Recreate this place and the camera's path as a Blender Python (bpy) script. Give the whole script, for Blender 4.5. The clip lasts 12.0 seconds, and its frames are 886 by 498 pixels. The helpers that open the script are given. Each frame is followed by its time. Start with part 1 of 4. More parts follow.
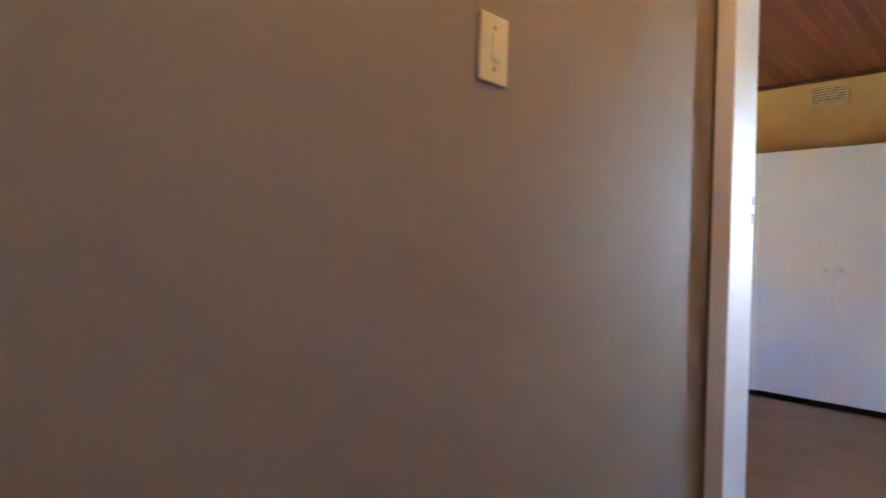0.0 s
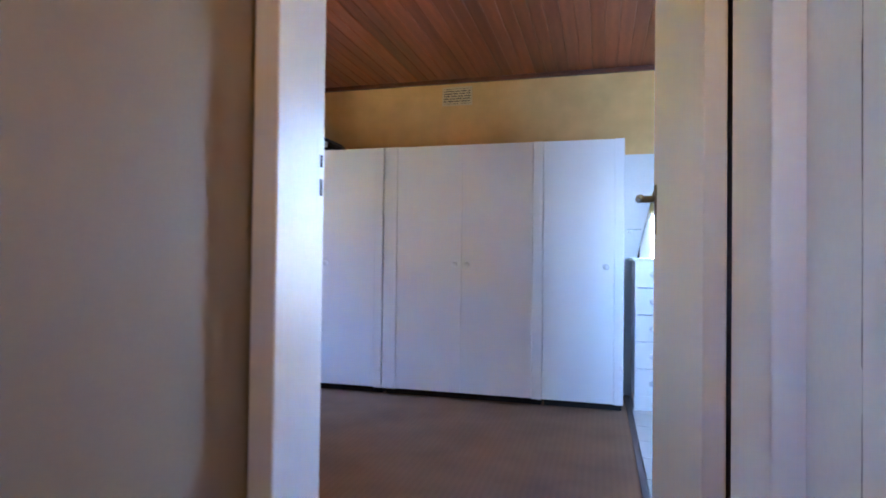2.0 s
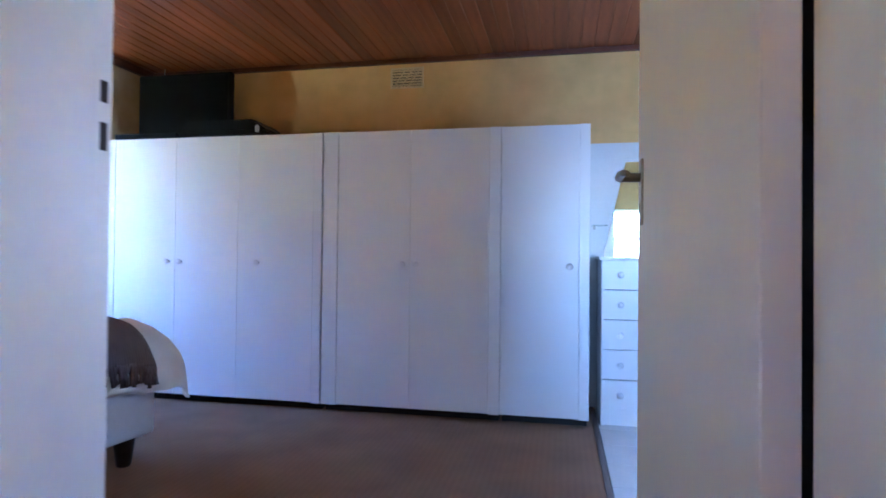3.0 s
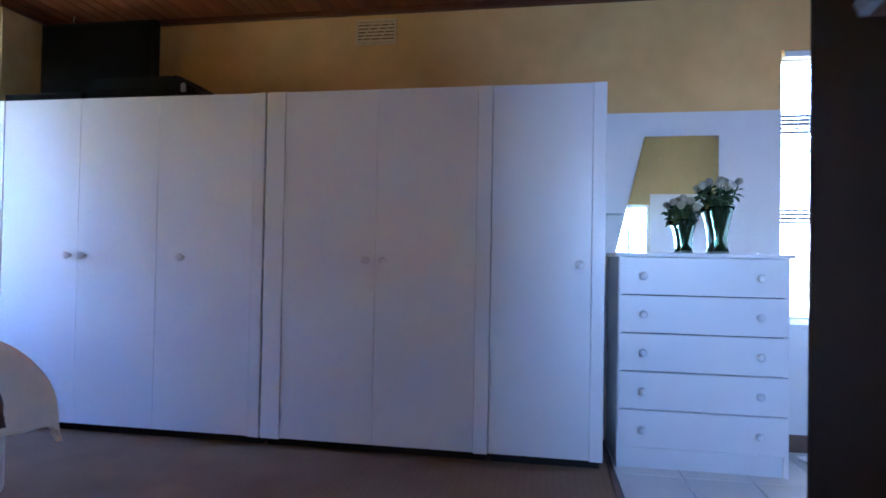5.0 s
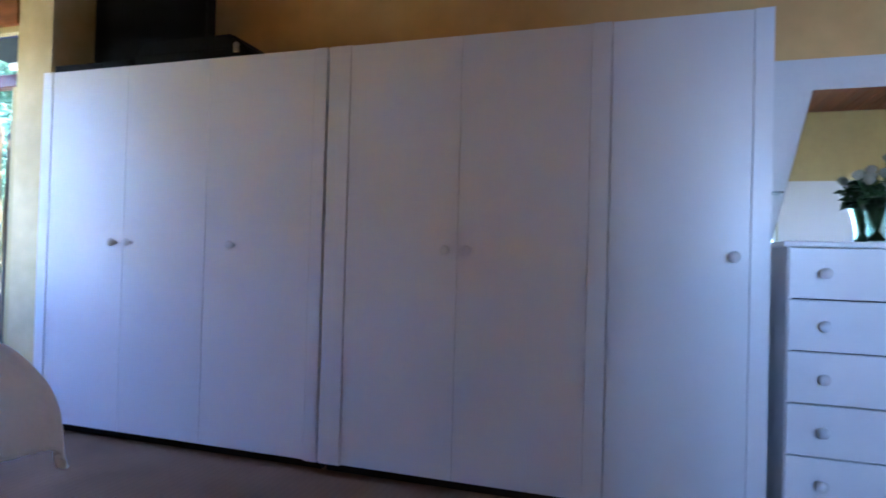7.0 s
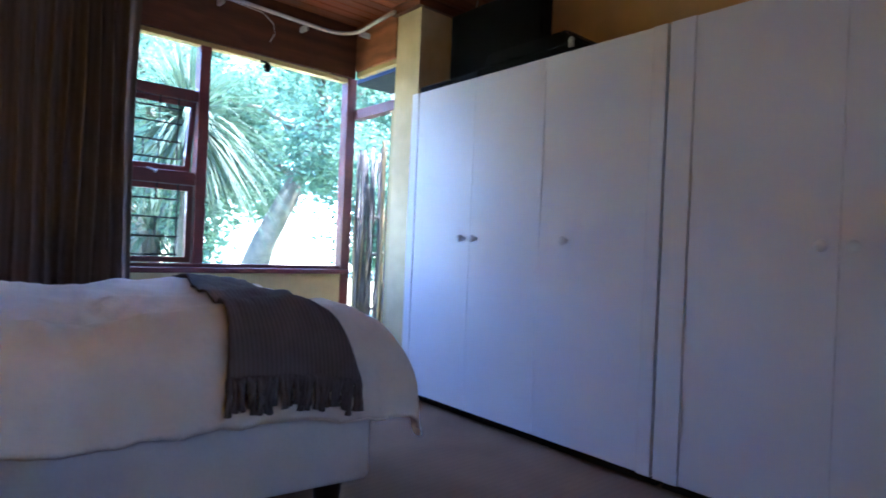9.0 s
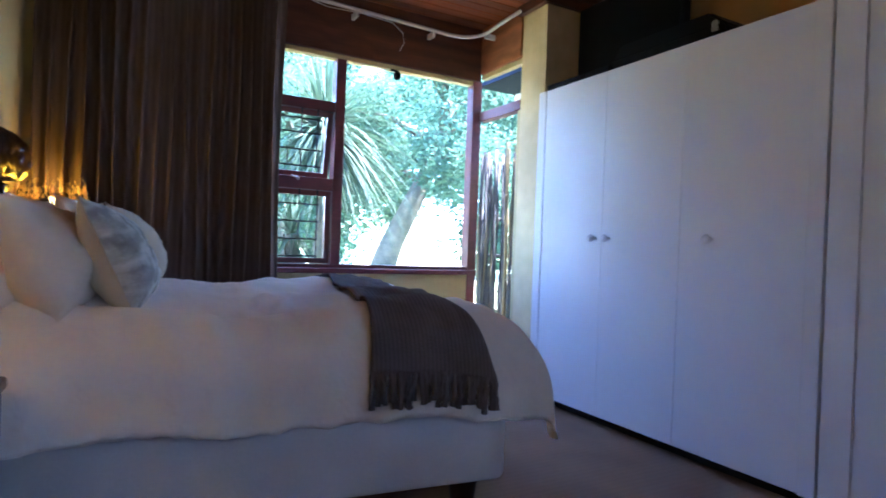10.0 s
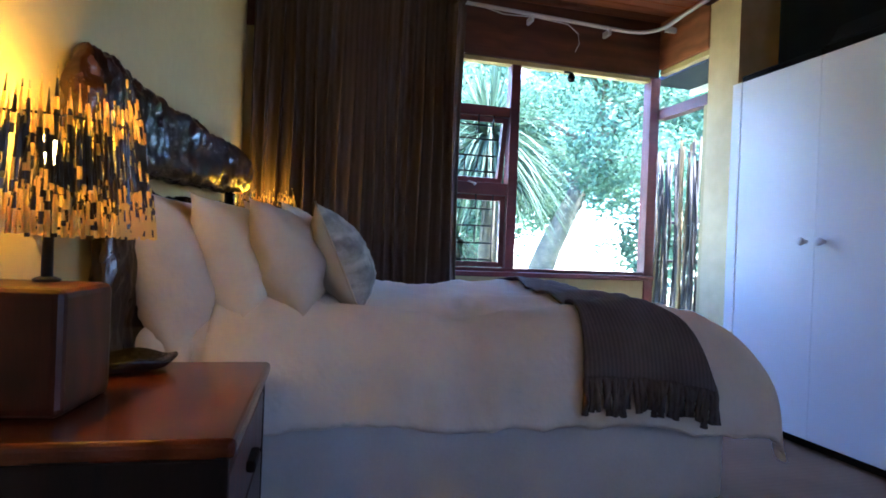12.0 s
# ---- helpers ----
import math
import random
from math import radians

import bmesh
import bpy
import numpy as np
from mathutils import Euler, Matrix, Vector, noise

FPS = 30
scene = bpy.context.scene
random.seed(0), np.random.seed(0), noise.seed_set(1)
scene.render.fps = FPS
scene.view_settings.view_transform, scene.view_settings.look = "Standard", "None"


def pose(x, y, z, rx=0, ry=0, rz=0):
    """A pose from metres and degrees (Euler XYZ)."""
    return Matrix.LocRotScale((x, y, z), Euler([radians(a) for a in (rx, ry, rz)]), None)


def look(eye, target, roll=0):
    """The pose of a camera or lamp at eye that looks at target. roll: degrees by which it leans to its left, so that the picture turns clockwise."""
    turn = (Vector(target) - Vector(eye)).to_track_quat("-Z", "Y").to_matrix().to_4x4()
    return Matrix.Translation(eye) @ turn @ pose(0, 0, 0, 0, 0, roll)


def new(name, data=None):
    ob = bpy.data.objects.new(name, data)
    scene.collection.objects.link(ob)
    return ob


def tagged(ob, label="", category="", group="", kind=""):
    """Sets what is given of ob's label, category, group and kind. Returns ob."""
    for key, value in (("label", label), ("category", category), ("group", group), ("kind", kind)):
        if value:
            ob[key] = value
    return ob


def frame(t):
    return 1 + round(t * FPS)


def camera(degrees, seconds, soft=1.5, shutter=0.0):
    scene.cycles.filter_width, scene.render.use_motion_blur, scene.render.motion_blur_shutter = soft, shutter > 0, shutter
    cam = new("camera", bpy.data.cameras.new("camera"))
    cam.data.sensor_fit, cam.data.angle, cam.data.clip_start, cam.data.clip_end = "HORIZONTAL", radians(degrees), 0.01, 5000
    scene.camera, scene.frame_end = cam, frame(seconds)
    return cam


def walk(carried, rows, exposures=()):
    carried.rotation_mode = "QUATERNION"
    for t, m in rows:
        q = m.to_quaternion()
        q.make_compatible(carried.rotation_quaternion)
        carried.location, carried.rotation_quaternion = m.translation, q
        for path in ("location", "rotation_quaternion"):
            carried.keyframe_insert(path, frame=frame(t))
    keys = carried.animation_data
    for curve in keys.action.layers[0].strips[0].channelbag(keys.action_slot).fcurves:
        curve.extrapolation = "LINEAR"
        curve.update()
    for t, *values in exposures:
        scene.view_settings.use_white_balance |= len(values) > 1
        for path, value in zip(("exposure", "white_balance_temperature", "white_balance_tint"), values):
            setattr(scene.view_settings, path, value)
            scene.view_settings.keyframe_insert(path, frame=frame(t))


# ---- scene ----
cam = camera(74.6, 12.0, soft=1.7, shutter=0.4)
PATH = [
    (0, (1.364, -1.789, 1.141), (-0.065, -0.39, 1.139), 1.7),
    (0.5, (1.295, -1.619, 1.124), (0.129, 0.006, 1.149), 1.2),
    (1, (1.278, -1.487, 1.111), (0.436, 0.327, 1.142), 0.9),
    (1.5, (1.32, -1.249, 1.109), (0.687, 0.648, 1.14), 0.8),
    (2, (1.335, -1.02, 1.111), (0.813, 0.91, 1.141), 0.7),
    (2.5, (1.307, -0.739, 1.11), (0.863, 1.211, 1.143), 0.7),
    (3, (1.318, -0.516, 1.112), (0.92, 1.444, 1.14), 0.6),
    (3.5, (1.327, -0.293, 1.113), (0.954, 1.671, 1.133), 0.7),
    (5.3, (1.162, 0.454, 1.062), (0.833, 2.427, 1.101), 1.1),
    (5.5, (1.156, 0.531, 1.052), (0.826, 2.503, 1.094), 1.2),
    (6, (1.07, 0.727, 1.045), (0.738, 2.699, 1.081), 1.2),
    (6.5, (1.015, 0.86, 1.034), (0.624, 2.821, 1.07), 1.4),
    (7, (0.989, 0.973, 1.027), (0.389, 2.88, 1.055), 1.6),
    (7.5, (0.977, 1.049, 1.016), (0.113, 2.853, 1.039), 1.9),
    (9.5, (0.89, 1.08, 0.983), (-0.761, 2.208, 0.978), 2.4),
    (10, (0.872, 1.043, 0.976), (-0.877, 2.014, 0.969), 2.2),
    (10.5, (0.848, 0.986, 0.971), (-0.975, 1.81, 0.963), 2.2),
    (11, (0.827, 0.928, 0.967), (-1.048, 1.624, 0.958), 2.2),
    (11.5, (0.806, 0.869, 0.962), (-1.104, 1.461, 0.954), 2.3),
    (12, (0.791, 0.846, 0.957), (-1.141, 1.362, 0.95), 2.3),
]
walk(cam, [(t, look(eye, target, roll)) for t, eye, target, roll in PATH],
     exposures=[(0, 6.35, 5750, 18), (0.5, 6.55, 5650, 18), (1, 6.5, 5500, 18), (1.5, 6.3, 5350, 19), (2, 6.1, 5200, 20), (2.5, 5.98, 5100, 20), (3.5, 5.68, 4850, 23), (5.5, 4.95, 5150, 26), (6, 4.8, 5200, 26), (6.5, 4.85, 5250, 26), (7, 5.1, 5300, 26), (7.5, 4.95, 5250, 25), (9.5, 4.95, 5150, 23), (10.5, 4.93, 5180, 23), (12, 4.93, 5200, 21)])

# ---- world, sun, exposure ----
world = bpy.data.worlds.new("world")
scene.world = world
world.use_nodes = True
wn = world.node_tree
sky = wn.nodes.new("ShaderNodeTexSky")
sky.sky_type = "NISHITA"
sky.sun_disc = False
sky.dust_density = 0.4
sky.ozone_density = 5.0
sky.sun_elevation = radians(68)
sky.sun_rotation = radians(8)
wn.links.new(sky.outputs["Color"], wn.nodes["Background"].inputs["Color"])
wn.nodes["Background"].inputs["Strength"].default_value = 0.15


def lamp(name, kind, m, energy, color, **kw):
    data = bpy.data.lights.new(name, kind)
    data.energy, data.color = energy, color
    if kind == "AREA":
        data.shape, data.size, data.size_y = "RECTANGLE", kw["size"], kw["size_y"]
    if kind == "POINT":
        data.shadow_soft_size = kw["radius"]
    if kind == "SUN":
        data.angle = radians(0.5)
    ob = new(name, data)
    ob.matrix_world = m
    return ob


lamp("sun", "SUN", look((3, 21, 52), (0, 0, 0)), 3.7, (1.0, 0.95, 0.87))
# daylight in the opening of the dressing window and of the small window opposite
lamp("dressing_window_light", "AREA", look((3.0, 4.16, 1.53), (3.0, 0.0, 1.4)), 0.24, (0.72, 0.85, 1.0), size=0.9, size_y=1.55)
lamp("south_window_light", "AREA", look((2.26, 0.0, 1.45), (0.5, 3.4, 1.3)), 1.05, (0.33, 0.66, 1.0), size=0.44, size_y=0.7)
# Bluish fill for the west-facing corridor boards, from an added unseen window.
lamp("corridor_fill_light", "AREA", look((0.56, -2.4, 1.55), (1.6, -0.9, 1.3)), 0.032, (0.68, 0.82, 1.0), size=0.62, size_y=0.95)
# warm bulbs: the two bedside lamps and the corridor's ceiling lamp
WARM = (1.0, 0.52, 0.01)
HALL = (1.0, 0.52, 0.06)

# ---- materials ----


def mat(name, color, rough=0.6, metal=0.0, scale=8.0, vary=0.12, bump=0.0, fine=90.0, tint=None, coat=0.0, stretch=(1, 1, 1), island=0.0, obrand=0.0, spec=0.5, sub=0.0, trans=0.0):
    m = bpy.data.materials.new(name)
    m.use_nodes = True
    n, l = m.node_tree.nodes, m.node_tree.links
    b = n["Principled BSDF"]
    b.inputs["Roughness"].default_value = rough
    b.inputs["Metallic"].default_value = metal
    b.inputs["Specular IOR Level"].default_value = spec
    b.inputs["Coat Weight"].default_value = coat
    tc = n.new("ShaderNodeTexCoord")
    mp = n.new("ShaderNodeMapping")
    mp.inputs["Scale"].default_value = stretch
    l.new(tc.outputs["Object"], mp.inputs["Vector"])
    a = n.new("ShaderNodeTexNoise")
    a.inputs["Scale"].default_value = scale
    a.inputs["Detail"].default_value = 5
    f = n.new("ShaderNodeTexNoise")
    f.inputs["Scale"].default_value = fine
    f.inputs["Detail"].default_value = 3
    for t in (a, f):
        l.new(mp.outputs["Vector"], t.inputs["Vector"])
    add = n.new("ShaderNodeMath")
    add.operation = "MULTIPLY_ADD"
    add.inputs[1].default_value = 0.35
    l.new(f.outputs["Fac"], add.inputs[0])
    l.new(a.outputs["Fac"], add.inputs[2])
    value = add.outputs[0]
    if island:
        g = n.new("ShaderNodeNewGeometry")
        k = n.new("ShaderNodeMath")
        k.operation = "MULTIPLY_ADD"
        k.inputs[1].default_value = island
        l.new(g.outputs["Random Per Island"], k.inputs[0])
        l.new(value, k.inputs[2])
        value = k.outputs[0]
    if obrand:
        g = n.new("ShaderNodeObjectInfo")
        k = n.new("ShaderNodeMath")
        k.operation = "MULTIPLY_ADD"
        k.inputs[1].default_value = obrand
        l.new(g.outputs["Random"], k.inputs[0])
        l.new(value, k.inputs[2])
        value = k.outputs[0]
    ramp = n.new("ShaderNodeMapRange")
    ramp.inputs["From Min"].default_value = 0.35
    ramp.inputs["From Max"].default_value = 1.0 + island + obrand
    l.new(value, ramp.inputs["Value"])
    mix = n.new("ShaderNodeMix")
    mix.data_type = "RGBA"
    dark = tint if tint else [c * (1 - vary * 1.6) for c in color]
    mix.inputs["A"].default_value = (*dark, 1)
    mix.inputs["B"].default_value = (*[min(1, c * (1 + vary)) for c in color], 1)
    l.new(ramp.outputs["Result"], mix.inputs["Factor"])
    l.new(mix.outputs["Result"], b.inputs["Base Color"])
    rr = n.new("ShaderNodeMapRange")
    rr.inputs["To Min"].default_value = rough * 0.85
    rr.inputs["To Max"].default_value = min(1, rough * 1.2)
    l.new(a.outputs["Fac"], rr.inputs["Value"])
    l.new(rr.outputs["Result"], b.inputs["Roughness"])
    if bump:
        bp = n.new("ShaderNodeBump")
        bp.inputs["Strength"].default_value = bump
        bp.inputs["Distance"].default_value = 0.01
        l.new(add.outputs[0], bp.inputs["Height"])
        l.new(bp.outputs["Normal"], b.inputs["Normal"])
    if trans:
        tr = n.new("ShaderNodeBsdfTranslucent")
        l.new(mix.outputs["Result"], tr.inputs["Color"])
        ms = n.new("ShaderNodeMixShader")
        ms.inputs["Fac"].default_value = trans
        l.new(b.outputs[0], ms.inputs[1])
        l.new(tr.outputs[0], ms.inputs[2])
        l.new(ms.outputs[0], n["Material Output"].inputs["Surface"])
    return m


def glass_mat(name, color=(0.95, 0.98, 0.97), rough=0.0, ior=1.45):
    m = bpy.data.materials.new(name)
    m.use_nodes = True
    b = m.node_tree.nodes["Principled BSDF"]
    b.inputs["Base Color"].default_value = (*color, 1)
    b.inputs["Roughness"].default_value = rough
    b.inputs["Transmission Weight"].default_value = 1
    b.inputs["IOR"].default_value = ior
    return m


def glow_mat(name, color, strength):
    m = bpy.data.materials.new(name)
    m.use_nodes = True
    b = m.node_tree.nodes["Principled BSDF"]
    b.inputs["Base Color"].default_value = (*color, 1)
    b.inputs["Emission Color"].default_value = (*color, 1)
    b.inputs["Emission Strength"].default_value = strength
    return m


def banded(m, scale, amount, axis="X", distortion=1.5, detail=2.0):
    """Adds streaks along one axis to the colour of a material (grain, woven stripes)."""
    n, l = m.node_tree.nodes, m.node_tree.links
    b = n["Principled BSDF"]
    src = b.inputs["Base Color"].links[0].from_socket
    tc = n.new("ShaderNodeTexCoord")
    w = n.new("ShaderNodeTexWave")
    w.bands_direction = axis
    w.inputs["Scale"].default_value = scale
    w.inputs["Distortion"].default_value = distortion
    w.inputs["Detail"].default_value = detail
    w.inputs["Detail Scale"].default_value = 1.5
    l.new(tc.outputs["Object"], w.inputs["Vector"])
    r = n.new("ShaderNodeMapRange")
    r.inputs["To Min"].default_value = 1 - amount
    r.inputs["To Max"].default_value = 1 + amount * 0.4
    l.new(w.outputs["Fac"], r.inputs["Value"])
    mix = n.new("ShaderNodeMix")
    mix.data_type, mix.blend_type = "RGBA", "MULTIPLY"
    mix.inputs["Factor"].default_value = 1
    l.new(src, mix.inputs["A"])
    l.new(r.outputs["Result"], mix.inputs["B"])
    l.new(mix.outputs["Result"], b.inputs["Base Color"])
    return m


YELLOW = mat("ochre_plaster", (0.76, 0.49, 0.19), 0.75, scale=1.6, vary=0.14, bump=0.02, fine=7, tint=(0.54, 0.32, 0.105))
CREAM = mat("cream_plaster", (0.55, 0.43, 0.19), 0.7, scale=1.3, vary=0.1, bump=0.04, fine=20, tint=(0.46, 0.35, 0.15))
PILLAR = mat("pale_yellow_plaster", (0.7, 0.56, 0.3), 0.75, scale=2.0, vary=0.12, bump=0.02, fine=8, tint=(0.5, 0.37, 0.17))
BROWNWALL = mat("beige_corridor_paint", (0.29, 0.22, 0.155), 0.6, scale=1.2, vary=0.06, bump=0.05, fine=120)
WHITEWALL = mat("white_wall_paint", (0.72, 0.71, 0.7), 0.5, scale=1.8, vary=0.06, bump=0.05, fine=80)
WHITE = mat("white_gloss_paint", (0.76, 0.74, 0.74), 0.38, scale=2.2, vary=0.035, bump=0.02, fine=60)
LAMINATE = mat("white_melamine", (0.8, 0.775, 0.775), 0.33, scale=1.7, vary=0.03, bump=0.012, fine=140)
GAP = mat("dark_gap", (0.02, 0.017, 0.016), 0.9, vary=0.2)
CEIL = banded(mat("stained_pine_boards", (0.33, 0.09, 0.032), 0.42, scale=2.0, vary=0.35, bump=0.05, fine=30, stretch=(6, 0.6, 6), island=0.6, tint=(0.1, 0.026, 0.011)), 5, 0.12, "X", 3)
REDWOOD = mat("dark_red_timber", (0.16, 0.026, 0.022), 0.4, scale=4, vary=0.35, bump=0.06, fine=60, stretch=(1, 0.3, 1))
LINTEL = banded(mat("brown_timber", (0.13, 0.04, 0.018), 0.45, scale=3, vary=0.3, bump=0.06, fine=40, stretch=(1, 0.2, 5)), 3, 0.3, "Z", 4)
# Brighter copy of the lintel timber: light falling on it is in the colour.
LITLINTEL = banded(mat("lit_orange_timber", (0.42, 0.15, 0.05), 0.45, scale=3, vary=0.25, bump=0.05, fine=40, stretch=(0.3, 1, 5)), 3, 0.3, "Z", 4)
CARPET = banded(mat("ribbed_brown_carpet", (0.27, 0.168, 0.108), 0.95, scale=3, vary=0.14, bump=0.4, fine=260, spec=0.06), 9, 0.04, "X", 0.8)
TILE = mat("pale_ceramic_tile", (0.6, 0.58, 0.57), 0.25, scale=3, vary=0.07, fine=40, obrand=0.15)
GROUT = mat("grey_grout", (0.2, 0.19, 0.18), 0.9, vary=0.15)
SKIRT = mat("brown_tile_skirting", (0.12, 0.07, 0.05), 0.35, vary=0.2)
DARKWOOD = mat("black_brown_wood", (0.022, 0.011, 0.008), 0.5, spec=0.2, scale=5, vary=0.4, bump=0.05, stretch=(4, 4, 0.5))
NSWOOD = banded(mat("polished_mahogany", (0.15, 0.027, 0.008), 0.22, scale=2.5, vary=0.3, bump=0.03, fine=40, stretch=(0.5, 5, 3), coat=0.08, tint=(0.085, 0.02, 0.007)), 2.5, 0.35, "Y", 3)
BOXWOOD = banded(mat("red_brown_log", (0.085, 0.015, 0.006), 0.32, spec=0.35, scale=2.5, vary=0.35, bump=0.06, fine=40, stretch=(5, 5, 0.6), tint=(0.03, 0.008, 0.004)), 4, 0.45, "X", 5)
CARVED = mat("lacquered_driftwood", (0.026, 0.01, 0.008), 0.24, spec=0.45, scale=16, vary=0.5, bump=0.6, fine=60, coat=0.2, tint=(0.01, 0.006, 0.005))
BLACKLACQUER = mat("black_lacquered_wood", (0.012, 0.009, 0.008), 0.22, scale=30, vary=0.4, bump=0.5, fine=90)
STEEL = mat("worn_steel", (0.42, 0.39, 0.34), 0.35, metal=1.0, scale=20, vary=0.15)
BRASS = mat("dull_brass", (0.5, 0.36, 0.16), 0.35, metal=1.0, scale=20, vary=0.2)
BLACKMETAL = mat("black_iron", (0.015, 0.015, 0.016), 0.5, metal=0.3, vary=0.2)
BLACKPLASTIC = mat("black_plastic", (0.005, 0.005, 0.006), 0.55, vary=0.2, spec=0.1)
BLACKGLOSS = mat("black_screen", (0.003, 0.003, 0.004), 0.5, vary=0.1, spec=0.05)
RAILWHITE = mat("white_rail_plastic", (0.75, 0.74, 0.72), 0.4, vary=0.05)
IVORY = mat("ivory_switch_plastic", (0.72, 0.6, 0.34), 0.4, vary=0.05)
VENT = mat("painted_vent_plaster", (0.74, 0.58, 0.32), 0.7, vary=0.1)
LINEN = mat("white_cotton", (0.87, 0.81, 0.74), 0.9, scale=7, vary=0.05, bump=0.6, fine=60, spec=0.15)
# The pillows' white cotton, with the bedside lamp's warm light put into its colour.
LINEN2 = mat("lamp_warm_pillow_cotton", (0.72, 0.62, 0.5), 0.9, scale=9, vary=0.06, bump=0.4, fine=70, spec=0.15)
VALANCE = mat("pale_blue_white_valance", (0.72, 0.71, 0.72), 0.85, scale=5, vary=0.08, bump=0.35, fine=90, spec=0.2)
CUSHBACK = mat("natural_linen_cushion", (0.52, 0.45, 0.34), 0.95, scale=7, vary=0.08, bump=0.35, fine=210, spec=0.1)
CUSHFRONT = banded(banded(mat("blue_grey_feather_print", (0.5, 0.5, 0.47), 0.95, scale=11, vary=0.25, bump=0.25, fine=120, spec=0.1, stretch=(1, 1, 3)), 4.5, 0.38, "DIAGONAL", 9, 4), 1.6, 0.15, "X", 6, 3)
THROW = banded(mat("charcoal_knit", (0.15, 0.122, 0.113), 0.95, scale=9, vary=0.2, bump=0.7, fine=150, spec=0.1), 22, 0.2, "Y", 0.5)
CURTAIN = banded(mat("dark_striped_curtain", (0.15, 0.104, 0.085), 0.9, scale=4, vary=0.25, bump=0.25, fine=200, spec=0.12, stretch=(1, 1, 0.06)), 9, 0.16, "Y", 0.8)
GLASS = glass_mat("window_glass", ior=1.07)
CLEAR = glass_mat("vase_glass", (0.74, 0.88, 0.8), ior=1.18)
MIRROR = mat("mirror_silver", (0.86, 0.9, 0.9), 0.015, metal=1.0, vary=0.0)
STEM = mat("rose_stem", (0.05, 0.11, 0.03), 0.6, vary=0.25)
LEAF = mat("rose_leaf", (0.035, 0.085, 0.025), 0.5, scale=30, vary=0.3, island=0.4)
PETAL = mat("cream_petal", (0.38, 0.36, 0.27), 0.6, scale=25, vary=0.12)
BLIND = mat("white_blind_slat", (0.72, 0.73, 0.74), 0.45, vary=0.05)
MAT = mat("white_cotton_mat", (0.75, 0.73, 0.72), 0.95, vary=0.08, bump=0.6, fine=160)
GRASS = mat("dry_lawn", (0.2, 0.2, 0.09), 0.95, scale=1.2, vary=0.25, bump=0.5, fine=40)
BARK = mat("grey_bark", (0.09, 0.085, 0.055), 0.9, scale=9, vary=0.35, bump=0.8, fine=50)
FOLIAGE = mat("tree_leaf", (0.085, 0.16, 0.1), 0.65, scale=3, vary=0.25, island=0.7, trans=0.5, spec=0.15)
SPIKY = mat("strap_leaf", (0.05, 0.085, 0.05), 0.6, spec=0.2, scale=4, vary=0.3, island=0.6, trans=0.3)
STICK = mat("weathered_stick", (0.13, 0.095, 0.042), 0.85, scale=8, vary=0.35, bump=0.5, fine=60, obrand=0.5, stretch=(4, 4, 0.5))
# Darker copy of the stick: shade on the backlit fence put into the colour.
STICKSHADE = mat("shaded_weathered_stick", (0.03, 0.026, 0.022), 0.9, scale=8, vary=0.3, bump=0.5, obrand=0.4)
VERANDA = mat("blue_grey_beam", (0.008, 0.012, 0.025), 0.6, spec=0.1, vary=0.2, stretch=(0.4, 4, 4))

# ---- building helpers ----


def box(bm, x0, x1, y0, y1, z0, z1, bev=0.0, seg=2):
    r = bmesh.ops.create_cube(bm, size=1, matrix=Matrix.LocRotScale(((x0 + x1) / 2, (y0 + y1) / 2, (z0 + z1) / 2), None, (abs(x1 - x0), abs(y1 - y0), abs(z1 - z0))))
    if bev:
        es = {e for v in r["verts"] for e in v.link_edges}
        bmesh.ops.bevel(bm, geom=list(es), offset=bev, segments=seg, affect="EDGES", profile=0.5)
    return bm


def boxes(*rows, bev=0.0):
    bm = bmesh.new()
    for r in rows:
        box(bm, *r, bev=bev)
    return bm


def lathe(bm, profile, seg=20, m=Matrix()):
    """Turns (radius, height) pairs round the local z axis."""
    rings = []
    for r, z in profile:
        rings.append([bm.verts.new(m @ Vector((r * math.cos(2 * math.pi * i / seg), r * math.sin(2 * math.pi * i / seg), z))) for i in range(seg)])
    for a, b in zip(rings, rings[1:]):
        for i in range(seg):
            bm.faces.new((a[i], a[(i + 1) % seg], b[(i + 1) % seg], b[i]))
    bm.faces.new(rings[0][::-1])
    bm.faces.new(rings[-1])
    return bm


def rod(bm, a, b, r0, r1=None, seg=8):
    a, b = Vector(a), Vector(b)
    d = b - a
    m = Matrix.Translation(a) @ d.to_track_quat("Z", "Y").to_matrix().to_4x4()
    return lathe(bm, [(r0, 0), (r1 if r1 is not None else r0, d.length)], seg, m)


def bent(bm, points, r0, r1, seg=8):
    """A tapered tube through the points."""
    pts = [Vector(p) for p in points]
    rings = []
    for i, p in enumerate(pts):
        d = (pts[min(i + 1, len(pts) - 1)] - pts[max(i - 1, 0)]).normalized()
        q = d.to_track_quat("Z", "Y").to_matrix()
        r = r0 + (r1 - r0) * i / (len(pts) - 1)
        rings.append([bm.verts.new(p + q @ Vector((r * math.cos(2 * math.pi * k / seg), r * math.sin(2 * math.pi * k / seg), 0))) for k in range(seg)])
    for a, b in zip(rings, rings[1:]):
        for i in range(seg):
            bm.faces.new((a[i], a[(i + 1) % seg], b[(i + 1) % seg], b[i]))
    bm.faces.new(rings[0][::-1])
    bm.faces.new(rings[-1])
    return bm


